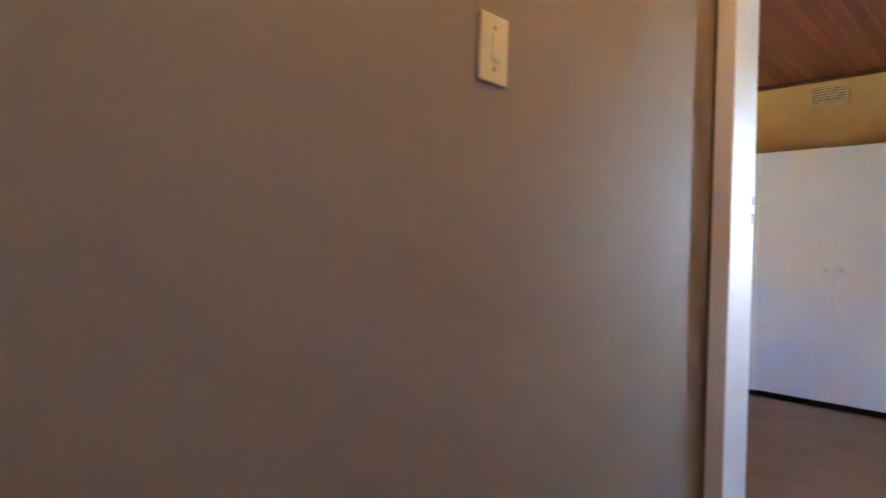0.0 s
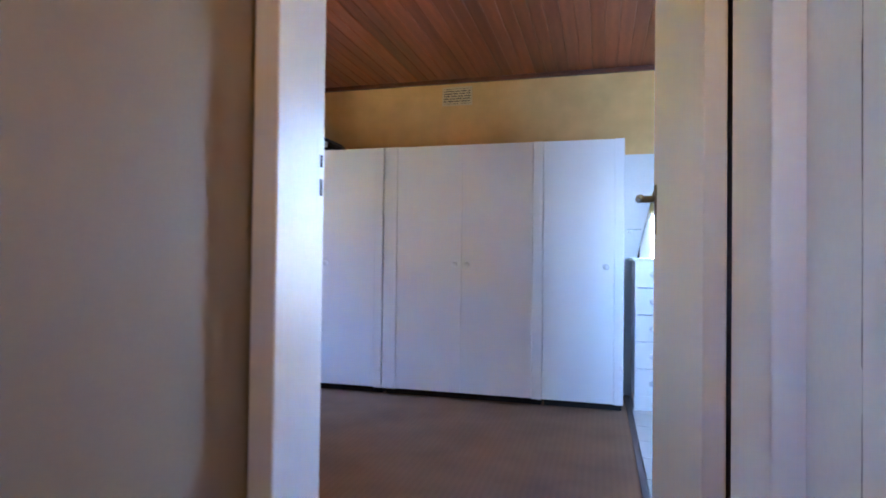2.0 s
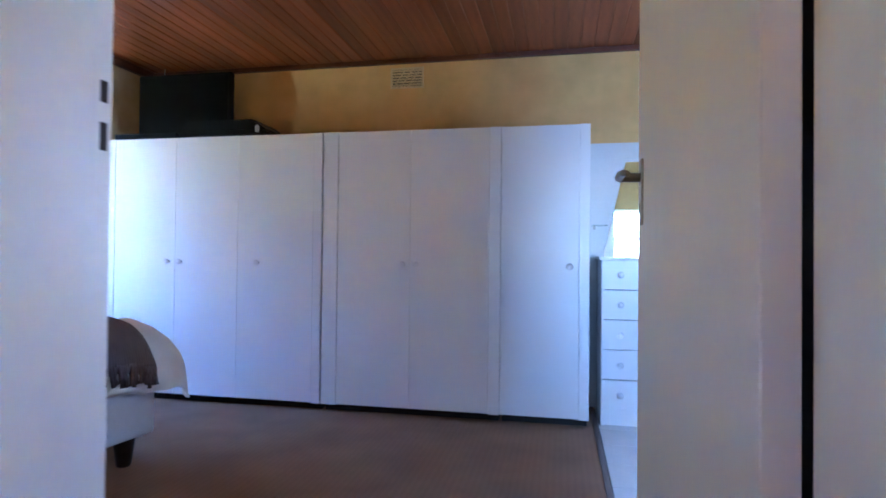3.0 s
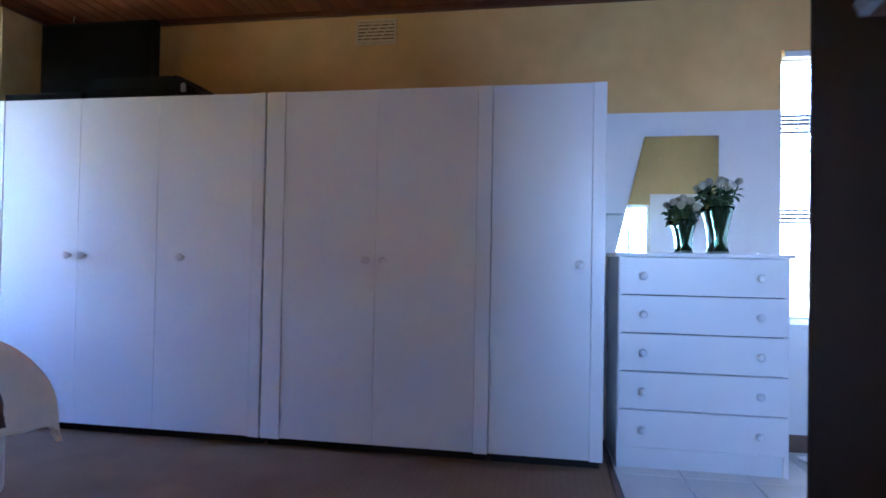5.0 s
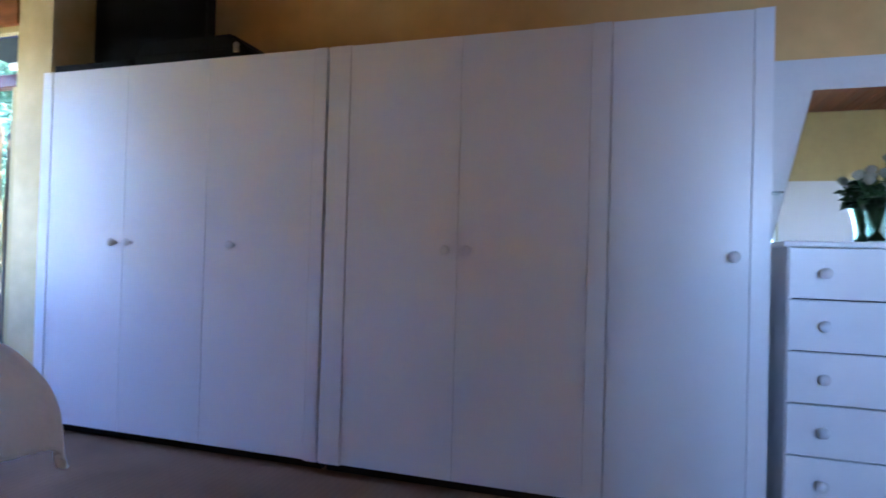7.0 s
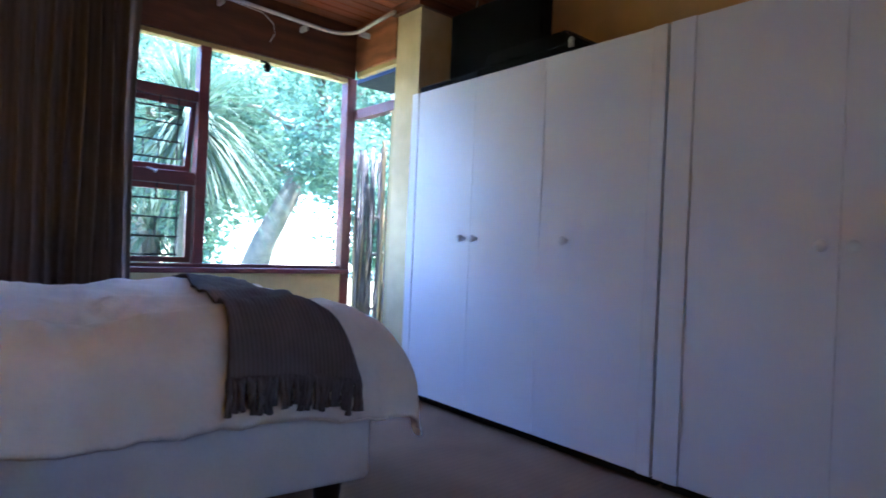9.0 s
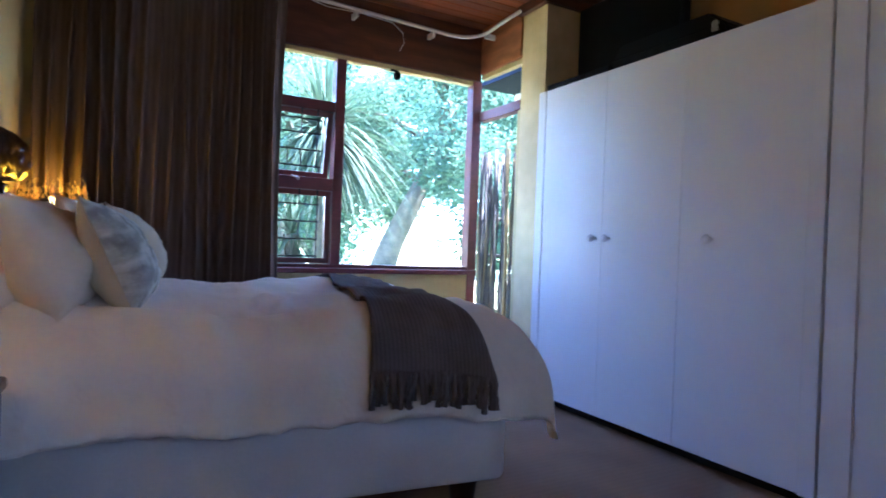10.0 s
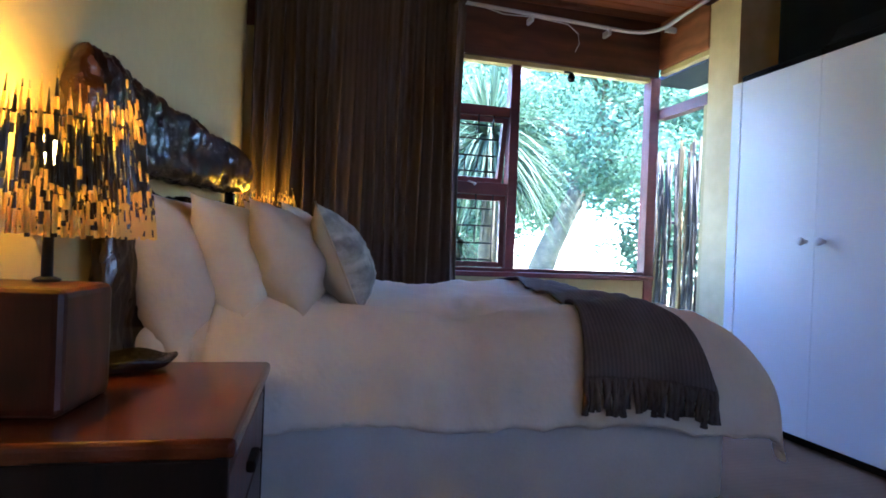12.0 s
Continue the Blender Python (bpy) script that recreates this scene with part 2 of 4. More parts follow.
def mesh_of(name, bm, material, smooth=False):
    bmesh.ops.recalc_face_normals(bm, faces=bm.faces[:])
    me = bpy.data.meshes.new(name)
    bm.to_mesh(me)
    bm.free()
    me.materials.append(material)
    if smooth:
        me.polygons.foreach_set("use_smooth", [True] * len(me.polygons))
    return me


def part(name, bm, material, parent=None, label="", smooth=False):
    me = bm if isinstance(bm, bpy.types.Mesh) else mesh_of(name, bm, material, smooth)
    ob = new(name, me)
    if parent is not None:
        ob.parent = parent
    if label:
        tagged(ob, label)
    return ob


def thing(name, m, label, category, group=""):
    ob = new(name)
    ob.empty_display_size = 0.1
    ob.matrix_world = m
    return tagged(ob, label, category, group)


def setting(name, bm, material, label, category, smooth=False):
    return tagged(part(name, bm, material, smooth=smooth), label, category, kind="structure")


# ---- the rooms ----
CEILING = 2.7
HEAD = math.degrees(math.atan(0.115))      # the bed's wall is a little askew
HEADWALL = pose(-3.15, 0.56, 0, 0, 0, -HEAD)

setting("floor", boxes((-3.3, 1.555, -2.9, 4.2, -0.2, 0.0), (1.555, 3.7, -2.9, -0.048, -0.2, 0.0)), CARPET, "ribbed brown carpet of the bedroom and corridor", "floor")
setting("floor_tiled_base", boxes((1.558, 3.7, -0.045, 4.2, -0.2, -0.012)), GROUT, "grey grout bed under the dressing area tiles", "floor")
setting("trim_1", boxes((1.535, 1.565, 0.2, 3.99, -0.01, 0.006), bev=0.003), SKIRT, "dark strip between brown carpet and pale tiles", "floor strip")

# north wall with the dressing window
setting("wall_north", boxes((-2.5, 2.55, 4.0, 4.2, -0.2, CEILING), (2.55, 3.55, 4.0, 4.2, -0.2, 0.73), (2.55, 3.55, 4.0, 4.2, 2.33, CEILING), (3.55, 3.9, 4.0, 4.2, -0.2, CEILING)), YELLOW, "ochre sponge-painted plaster wall", "wall")
for nr, row in enumerate(((1.52, 2.55, 3.994, 4.002, 0.0, 1.98), (2.55, 3.55, 3.994, 4.002, 0.0, 0.72), (3.55, 3.7, 3.994, 4.002, 0.0, 1.98))):
    setting("wall_lining_%d" % (nr + 1), boxes(row), WHITEWALL, "white painted lower part of the wall", "wall")
setting("baseboard", boxes((2.46, 3.7, 3.98, 3.993, 0.0, 0.1), bev=0.003), SKIRT, "brown tile skirting under the window", "skirting")
setting("wall_east", boxes((3.7, 3.9, -2.9, 4.0, -0.2, CEILING)), WHITEWALL, "plain white wall of the dressing area", "wall")
# south wall of the dressing area with a small window
setting("wall_south", boxes((1.632, 2.02, -0.05, 0.12, 0.0, CEILING), (2.02, 2.5, -0.05, 0.12, 0.0, 1.05), (2.02, 2.5, -0.05, 0.12, 1.85, CEILING), (2.5, 3.7, -0.05, 0.12, 0.0, CEILING)), CREAM, "cream plaster wall beside the bedroom door", "wall")
setting("wall_south_lining", boxes((1.64, 2.02, 0.118, 0.126, 0.0, 1.98), (2.02, 2.5, 0.118, 0.126, 0.0, 1.04), (2.5, 3.7, 0.118, 0.126, 0.0, 1.98)), WHITEWALL, "white painted lower part of the wall", "wall")
# lintel over the bedroom door
setting("wall_door_top", boxes((0.5, 1.632, -0.05, 0.12, 2.1, CEILING)), CREAM, "plaster wall above the bedroom door", "wall")
setting("wall_stub", boxes((0.5, 0.706, -0.05, 0.07, 0.0, 2.1)), BROWNWALL, "narrow plaster strip beside the door frame", "wall")
# the bed's wall
hw = setting("wall_head", boxes((-0.3, 3.84, -0.2, 0.0, -0.2, CEILING)), CREAM, "cream plaster wall behind the carved headboard", "wall")
hw.matrix_world = HEADWALL
# corridor
setting("wall_corridor_west", boxes((0.5, 0.695, -2.06, -0.0505, 0.0, CEILING), (0.5, 0.695, -2.74, -2.06, 0.0, 1.05), (0.5, 0.695, -2.74, -2.06, 2.05, CEILING), (0.5, 0.695, -2.9, -2.74, 0.0, CEILING)), BROWNWALL, "satin beige painted corridor wall", "wall")
setting("wall_corridor_east", boxes((1.605, 1.77, -1.3, -0.1305, 0.0, CEILING), (1.634, 1.77, -0.1305, -0.0505, 0.0, CEILING), (1.605, 1.634, -0.1305, -0.0505, 2.1005, CEILING)), WHITEWALL, "white painted corridor wall", "wall")
# Out of view; beige instead of white so less light bounces to the west wall.
setting("wall_corridor_east_rear", boxes((1.605, 1.77, -2.9, -1.3005, 0.0, CEILING)), BROWNWALL, "unseen rear part of the corridor wall, beige to cut bounced light", "wall")
setting("wall_corridor_end", boxes((0.5, 1.77, -3.0, -2.9, 0.0, CEILING)), BROWNWALL, "plain beige wall at the corridor's end", "wall")
setting("door_frame_corridor", boxes((1.6025, 1.6045, -1.295, -0.312, 0.0, 2.1)), WHITE, "white frame board of a second corridor door", "door frame")
crack = bmesh.new()
crg = random.Random(3)
for k in range(42):
    o, ww = crg.uniform(-0.0012, 0.0012), crg.uniform(0.0012, 0.003)
    box(crack, 1.6035, 1.6055, -0.3095 + o, -0.3095 + o + ww, k * 0.05, k * 0.05 + 0.05)
setting("trim_2", crack, GAP, "rough dark crack beside the frame board", "crack")

# west wall with the garden window
W0, W1 = 1.72, 3.46
setting("wall_west", boxes((-3.25, -3.05, 0.3, W0, -0.2, 2.3), (-3.25, -3.05, W0, 3.5, -0.2, 0.765)), CREAM, "cream plaster wall under the garden window", "wall")
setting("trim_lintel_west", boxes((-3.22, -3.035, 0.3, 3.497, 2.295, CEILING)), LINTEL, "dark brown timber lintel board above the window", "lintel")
setting("trim_lintel_side", boxes((-3.03, -2.503, 3.49, 3.62, 2.35, CEILING)), LITLINTEL, "timber lintel board over the glazed side, light put into its orange-brown", "lintel")
setting("wall_pillar", boxes((-2.5, -2.23, 3.5, 4.0, -0.2, CEILING - 0.06)), PILLAR, "pale cream-yellow plaster pillar beside the wardrobe", "pillar")
setting("trim_3", boxes((-2.52, -2.2, 3.46, 3.995, CEILING - 0.065, CEILING - 0.002), (-2.2, 3.69, 3.96, 3.995, CEILING - 0.035, CEILING - 0.002)), LINTEL, "dark stained ceiling cornice", "cornice")
setting("wall_behind_pillar", boxes((-2.5, -2.23, 4.0, 4.2, -0.2, CEILING)), YELLOW, "ochre plaster wall behind the wardrobe", "wall")


def ceiling_boards():
    bm = bmesh.new()
    x, w = -3.3, 0.095
    while x < 3.75:
        x1 = min(x + w, 3.75)
        c = 0.006
        v = [bm.verts.new(p) for p in ((x, -3.0, CEILING + c), (x + c, -3.0, CEILING), (x1 - c, -3.0, CEILING), (x1, -3.0, CEILING + c), (x1, -3.0, CEILING + 0.05), (x, -3.0, CEILING + 0.05))]
        u = [bm.verts.new((p.co.x, 4.2, p.co.z)) for p in v]
        for i in range(6):
            bm.faces.new((v[i], v[(i + 1) % 6], u[(i + 1) % 6], u[i]))
        bm.faces.new(v[::-1])
        bm.faces.new(u)
        x += w
    return bm


setting("ceiling", ceiling_boards(), CEIL, "red-brown stained tongue-and-groove timber ceiling", "ceiling")
# Unseen roof; the deep eave is added to keep sun off the dressing window.
setting("roof", boxes((-3.6, -2.0, -3.0, 4.6, CEILING + 0.06, CEILING + 0.2), (-2.0, 3.9, -3.0, 5.4, CEILING + 0.06, CEILING + 0.2)), VERANDA, "plain unseen roof, its northern eave added to block the sun", "roof")


# door frame and open door
fr = tagged(new("door_1"), "pressed-steel door frame painted white, door open", "door frame", kind="structure")
part("jamb", boxes((0.706, 0.759, -0.067, 0.122, 0.0, 2.1), bev=0.004), WHITE, fr)
part("jamb", boxes((1.562, 1.633, -0.13, 0.122, 0.0, 2.1), bev=0.004), WHITE, fr)
part("head", boxes((0.759, 1.57, -0.0665, 0.121, 2.045, 2.1), bev=0.003), WHITE, fr)
sp = part("strike_plate", boxes((0.7585, 0.7594, 0.09, 0.119, 1.2, 1.36)), WHITE, fr, "painted-over strike plate")
part("latch_hole", boxes((0.759, 0.7598, 0.1, 0.112, 1.3, 1.327)), GAP, sp)
part("latch_hole", boxes((0.759, 0.7598, 0.1, 0.112, 1.24, 1.275)), GAP, sp)

door = thing("door_2", pose(1.557, 0.13, 0, 0, 0, 1.2), "white painted flush door standing wide open", "door")
part("leaf", boxes((-0.041, 0.0, 0.0, 0.813, 0.012, 2.04), bev=0.003), WHITE, door)
hd = part("handle_plate", boxes((-0.0465, -0.0405, 0.738, 0.77, 1.19, 1.342), bev=0.002), STEEL, door, "dull steel lever handle on a long plate")
bm = bmesh.new()
rod(bm, (-0.045, 0.753, 1.3), (-0.095, 0.753, 1.3), 0.011)
bent(bm, [(-0.092, 0.753, 1.3), (-0.094, 0.72, 1.302), (-0.094, 0.67, 1.299), (-0.09, 0.64, 1.293)], 0.011, 0.007)
part("lever", bm, STEEL, hd, smooth=True)
part("keyhole", boxes((-0.0472, -0.046, 0.75, 0.756, 1.215, 1.24)), GAP, hd)

# tall dark cupboard behind the open door
cup = thing("cupboard", pose(1.62, 0.13, 0), "tall shallow dark stained wooden cupboard behind the open door", "cupboard")
part("body", boxes((0.0, 0.17, 0.0, 1.255, 0.06, 2.25), bev=0.004), DARKWOOD, cup)
part("plinth", boxes((0.02, 0.15, 0.02, 1.235, 0.0, 0.06)), DARKWOOD, cup)
part("side_panel", boxes((0.002, 0.168, 1.2555, 1.275, 0.07, 2.24), bev=0.003), DARKWOOD, cup)
part("cornice", boxes((-0.01, 0.18, -0.002, 1.285, 2.2505, 2.29), bev=0.006), DARKWOOD, cup)
for y in (0.0, 0.628):
    d = part("door", boxes((0.1705, 0.188, y + 0.003, y + 0.625, 0.07, 2.24), bev=0.003), DARKWOOD, cup)
    part("handle", boxes((0.188, 0.2, y + 0.3, y + 0.32, 1.0, 1.12), bev=0.003), STEEL, d)

# ---- windows ----
win = tagged(new("window_1"), "dark red timber garden window with open top-hung casement", "window", kind="structure")
FX0, FX1 = -3.13, -3.06
part("window_sill", boxes((-3.2, -3.0, W0, 3.5, 0.765, 0.8), bev=0.006), REDWOOD, win)
part("frame_bottom", boxes((FX0, FX1, W0, 3.44, 0.8, 0.825), bev=0.003), REDWOOD, win)
# Cream instead of red timber: sunlight on the head is put into its colour.
part("frame_top", boxes((FX0, FX1, W0, 3.44, 2.262, 2.294), bev=0.003), CREAM, win, "frame head in pale cream, sunlight put into the colour")
part("mullion", boxes((FX0 - 0.01, FX1 + 0.01, 2.325, 2.395, 0.8255, 2.2615), bev=0.004), REDWOOD, win)
part("transom", boxes((FX0 - 0.005, FX1 + 0.005, W0, 2.3245, 1.885, 1.955), bev=0.004), REDWOOD, win)
part("transom", boxes((FX0 - 0.005, FX1 + 0.005, W0, 2.3245, 1.335, 1.42), bev=0.004), REDWOOD, win)
part("corner_post", boxes((-3.14, -3.045, 3.44, 3.52, 0.05, 2.294), bev=0.005), REDWOOD, win)


def sash(y0, y1, z0, z1, w=0.035):
    return boxes((-0.02, 0.02, y0, y1, z0, z0 + w), (-0.02, 0.02, y0, y1, z1 - w, z1), (-0.02, 0.02, y0, y0 + w, z0 + w, z1 - w), (-0.02, 0.02, y1 - w, y1, z0 + w, z1 - w))


def pane(parent, x0, x1, y0, y1, z0, z1):
    p = part("pane", boxes((x0, x1, y0, y1, z0, z1)), GLASS, parent)
    p.visible_shadow = False
    return p


sm = part("casement", sash(W0 + 0.02, 2.32, -0.46, 0.0), REDWOOD, win, "open top-hung casement")
sm.matrix_world = pose(-3.1, 0, 1.885, 0, 11, 0)
pane(sm, -0.002, 0.002, W0 + 0.055, 2.285, -0.425, -0.035)
sb = part("casement", sash(W0 + 0.02, 2.32, 0.83, 1.332), REDWOOD, win)
sb.matrix_world = pose(-3.1, 0, 0, 0, 0, 0)
pane(sb, -0.002, 0.002, W0 + 0.055, 2.285, 0.865, 1.297)
pane(win, -3.098, -3.094, 2.396, 3.439, 0.826, 2.261)
pane(win, -3.098, -3.094, W0, 2.324, 1.956, 2.261)
bm = bmesh.new()
bent(bm, [(-3.06, 2.08, 1.4), (-3.03, 2.08, 1.405), (-3.0, 2.02, 1.415)], 0.008, 0.006)
part("stay_handle", bm, STEEL, win, smooth=True)
# burglar bars
for z in (1.81, 1.715, 1.6, 1.49, 1.232, 1.115, 0.995, 0.88):
    bm = bmesh.new()
    rod(bm, (-3.045, W0, z), (-3.045, 2.225, z), 0.006, seg=6)
    part("burglar_bar", bm, BLACKMETAL, win)
for y, z0, z1 in ((2.09, 1.81, 1.715), (2.0, 1.6, 1.49), (2.09, 1.885, 1.81), (2.2, 1.885, 1.49), (2.09, 1.6, 1.49), (2.215, 1.335, 0.86), (2.09, 1.335, 1.232), (2.09, 1.115, 0.995), (1.92, 1.81, 1.715)):
    bm = bmesh.new()
    rod(bm, (-3.045, y, z0), (-3.045, y, z1), 0.005, seg=6)
    part("burglar_bar", bm, BLACKMETAL, win)

side = tagged(new("window_2"), "glazed side panel in dark red timber beside the pillar", "window", kind="structure")
part("transom", boxes((-3.044, -2.502, 3.5, 3.57, 1.976, 2.05), bev=0.004), REDWOOD, side)
# Cream on this red timber panel again puts sunlight into the colour.
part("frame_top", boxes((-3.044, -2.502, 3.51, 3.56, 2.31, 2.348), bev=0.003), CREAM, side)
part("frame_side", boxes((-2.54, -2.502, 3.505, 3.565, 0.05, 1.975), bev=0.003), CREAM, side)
part("frame_bottom", boxes((-3.044, -2.541, 3.505, 3.565, 0.0, 0.06), bev=0.003), REDWOOD, side)
pane(side, -3.044, -2.541, 3.534, 3.538, 0.061, 1.975)
pane(side, -3.044, -2.502, 3.534, 3.538, 2.051, 2.309)

dw = tagged(new("window_3"), "bright dressing window with white venetian blind", "window", kind="structure")
part("window_frame", boxes((2.55, 3.55, 4.08, 4.12, 0.73, 0.77), (2.55, 3.55, 4.08, 4.12, 2.29, 2.33), (2.55, 2.58, 4.08, 4.12, 0.77, 2.29), (3.52, 3.55, 4.08, 4.12, 0.77, 2.29)), WHITE, dw)
for z in (1.862, 1.886, 1.91, 1.934, 1.958, 1.322, 1.346, 1.37, 1.394):
    part("louvre", boxes((2.58, 3.52, 4.085, 4.115, z, z + 0.0125)), BLACKMETAL, dw, "thin dark louvre blade")
part("window_sill", boxes((2.53, 3.57, 3.97, 4.08, 0.715, 0.735), bev=0.004), WHITE, dw)
for z in (1.6, 1.74):
    part("bar", boxes((2.58, 3.52, 4.09, 4.1, z, z + 0.008)), BLACKMETAL, dw)
blind = thing("venetian_blind", pose(3.05, 4.03, 2.3), "white venetian blind with open slats hanging in the window", "blind")
part("head_rail", boxes((-0.48, 0.48, -0.02, 0.02, -0.005, 0.03), bev=0.003), BLIND, blind)
part("bottom_rail", boxes((-0.48, 0.48, -0.012, 0.012, -1.54, -1.525), bev=0.003), BLIND, blind)
slat = mesh_of("slat", boxes((-0.48, 0.48, -0.011, 0.011, -0.0006, 0.0006)), BLIND)
for i in range(46):
    s = part("slat", slat, None, blind)
    s.matrix_basis = pose(0, 0, -0.03 - i * 0.0326, 4, 0, 0)
for x in (-0.4, -0.34, 0.4):
    bm = bmesh.new()
    rod(bm, (x, -0.012, 0), (x, -0.012, -1.53), 0.0012, seg=5)
    part("cord", bm, BLIND, blind)

sw = tagged(new("window_4"), "small steel window with bright glass and bars", "window", kind="structure")
part("window_frame", boxes((2.02, 2.5, 0.02, 0.06, 1.05, 1.08), (2.02, 2.5, 0.02, 0.06, 1.82, 1.85), (2.02, 2.05, 0.02, 0.06, 1.08, 1.82), (2.47, 2.5, 0.02, 0.06, 1.08, 1.82)), WHITE, sw)
part("mullion", boxes((2.245, 2.275, 0.02, 0.06, 1.08, 1.82)), WHITE, sw)
part("transom", boxes((2.05, 2.245, 0.025, 0.055, 1.44, 1.47)), WHITE, sw)
part("transom", boxes((2.275, 2.47, 0.025, 0.055, 1.44, 1.47)), WHITE, sw)

# Unseen window added as a frame for the corridor fill lamp.
cw = tagged(new("window_5"), "unseen white corridor window, added around the corridor fill lamp", "window", kind="structure")
part("window_frame", boxes((0.585, 0.625, -2.74, -2.06, 1.05, 1.09), (0.585, 0.625, -2.74, -2.06, 2.01, 2.05), (0.585, 0.625, -2.74, -2.7, 1.09, 2.01), (0.585, 0.625, -2.1, -2.06, 1.09, 2.01)), WHITE, cw)
part("window_sill", boxes((0.585, 0.72, -2.76, -2.04, 1.03, 1.0495), bev=0.004), WHITE, cw)

# ---- curtain and rail ----


def curtain():
    bm = bmesh.new()
    nu, nv, rows = 260, 26, []
    for j in range(nv + 1):
        z = 0.03 + (2.6 - 0.03) * j / nv
        row = []
        for i in range(nu + 1):
            u = i / nu
            pleat = math.sin(u * 2 * math.pi * 18 + 1.1 * math.sin(u * 17)) + 0.22 * math.sin(u * 2 * math.pi * 33 + 2)
            amp = 0.034 + 0.014 * math.sin(u * 9) - 0.014 * (j / nv)
            y = 0.6 + u * 1.33 + 0.01 * math.sin(z * 2.3 + u * 20) + 0.012 * math.cos(u * 2 * math.pi * 18)
            row.append(bm.verts.new((-2.945 + amp * pleat + 0.012 * noise.noise((u * 9, z * 1.2, 3)), y, z)))
        rows.append(row)
    for a, b in zip(rows, rows[1:]):
        for i in range(nu):
            bm.faces.new((a[i], a[i + 1], b[i + 1], b[i]))
    return bm


cu = thing("curtain", pose(0, 0, 0), "full-length dark brown striped curtain drawn to one side", "curtain")
cp = part("fabric", curtain(), CURTAIN, cu, smooth=True)
cp.modifiers.new("thick", "SOLIDIFY").thickness = 0.004
part("heading", boxes((-2.975, -2.915, 0.6, 1.935, 2.585, 2.63), bev=0.01), CURTAIN, cu)

rail = thing("curtain_rail", pose(0, 0, 0), "white curtain rail bending round the corner under the ceiling", "curtain rail")
bm = bmesh.new()
pts = [(-2.96, 0.62, 2.645), (-2.96, 2.0, 2.6), (-2.96, 2.6, 2.585), (-2.96, 3.15, 2.57)]
pts += [(-2.96 + 0.16 * (1 - math.cos(a)), 3.24 + 0.16 * math.sin(a), 2.575 + 0.012 * a) for a in [k * math.pi / 16 for k in range(9)]]
pts += [(-2.65, 3.41, 2.615), (-2.42, 3.41, 2.625)]
bent(bm, pts, 0.014, 0.014, 8)
part("track", bm, RAILWHITE, rail, smooth=True)
for p in ((-2.96, 2.42, 2.56), (-2.96, 3.02, 2.545)):
    part("bracket", boxes((p[0] - 0.08, p[0] + 0.012, p[1] - 0.012, p[1] + 0.012, p[2] - 0.02, p[2] + 0.02), bev=0.004), RAILWHITE, rail)
part("bracket", boxes((-2.86, -2.836, 3.4, 3.489, 2.56, 2.6), bev=0.004), RAILWHITE, rail)
bm = bmesh.new()
bent(bm, [(-2.94, 1.95, 2.6), (-2.93, 2.2, 2.55), (-2.93, 2.45, 2.56), (-2.93, 2.68, 2.545), (-2.93, 2.76, 2.49), (-2.93, 2.77, 2.42), (-2.93, 2.74, 2.36)], 0.0035, 0.003, 6)
part("cord", bm, RAILWHITE, rail, smooth=True)

al = thing("alarm_sensor", pose(-3.05, 2.78, 2.262), "small black alarm sensor hanging under the window head", "sensor")
part("arm", boxes((-0.02, 0.0, -0.05, 0.0, -0.012, 0.0), bev=0.003), BLACKPLASTIC, al)
bm = bmesh.new()
lathe(bm, [(0.012, -0.01), (0.026, -0.03), (0.028, -0.05), (0.02, -0.07), (0.008, -0.076)], 14)
part("body", bm, BLACKPLASTIC, al, smooth=True)

# ---- wardrobe units ----


def wardrobe(x0, x1, stiles, doors, knobs, label):
    w = thing("wardrobe", pose(x0, 3.4, 0), label, "wardrobe", "white wardrobe units along the wall")
    L = x1 - x0
    part("carcass", boxes((0.0, L, 0.022, 0.59, 0.058, 1.998)), LAMINATE, w)
    part("plinth", boxes((0.01, L - 0.01, 0.07, 0.55, 0.0, 0.0578)), GAP, w, "recessed dark plinth")
    for a, b in stiles:
        part("stile", boxes((a - x0 + 0.001, b - x0 - 0.001, -0.004, 0.0218, 0.055, 1.9985), bev=0.0025), LAMINATE, w)
    dd = []
    for a, b in doors:
        dd.append(part("door", boxes((a - x0 + 0.0009, b - x0 - 0.0009, 0.0, 0.0216, 0.06, 1.9965), bev=0.0014), LAMINATE, w))
    for x, k in knobs:
        bm = bmesh.new()
        lathe(bm, [(0.012, 0.0), (0.009, 0.01), (0.011, 0.018), (0.019, 0.026), (0.022, 0.036), (0.018, 0.045), (0.005, 0.049)], 16, pose(x - x0, 0.001, 1.058, 90, 0, 0))
        part("knob", bm, WHITE, dd[k], "round white knob", smooth=True)
    return w


wardrobe(-2.153, -0.367, [(-2.153, -2.08), (-0.435, -0.367)], [(-2.08, -1.55), (-1.55, -1.03), (-1.03, -0.435)], [(-1.6, 0), (-1.497, 1), (-0.86, 2)], "white melamine three-door wardrobe unit beside the pillar")
wardrobe(-0.357, 0.918, [(-0.357, -0.245), (0.84, 0.918)], [(-0.245, 0.29), (0.29, 0.84)], [(0.243, 0), (0.34, 1)], "white melamine two-door wardrobe unit in the row")
wardrobe(0.92, 1.503, [(1.434, 1.503)], [(0.92, 1.434)], [(1.375, 0)], "white melamine single-door wardrobe unit at the row's end")

# case and television on the wardrobe
case = thing("instrument_case", pose(-1.2, 3.62, 2.0), "long black hard case with a metal lock lying on the wardrobe", "case")
bm = bmesh.new()
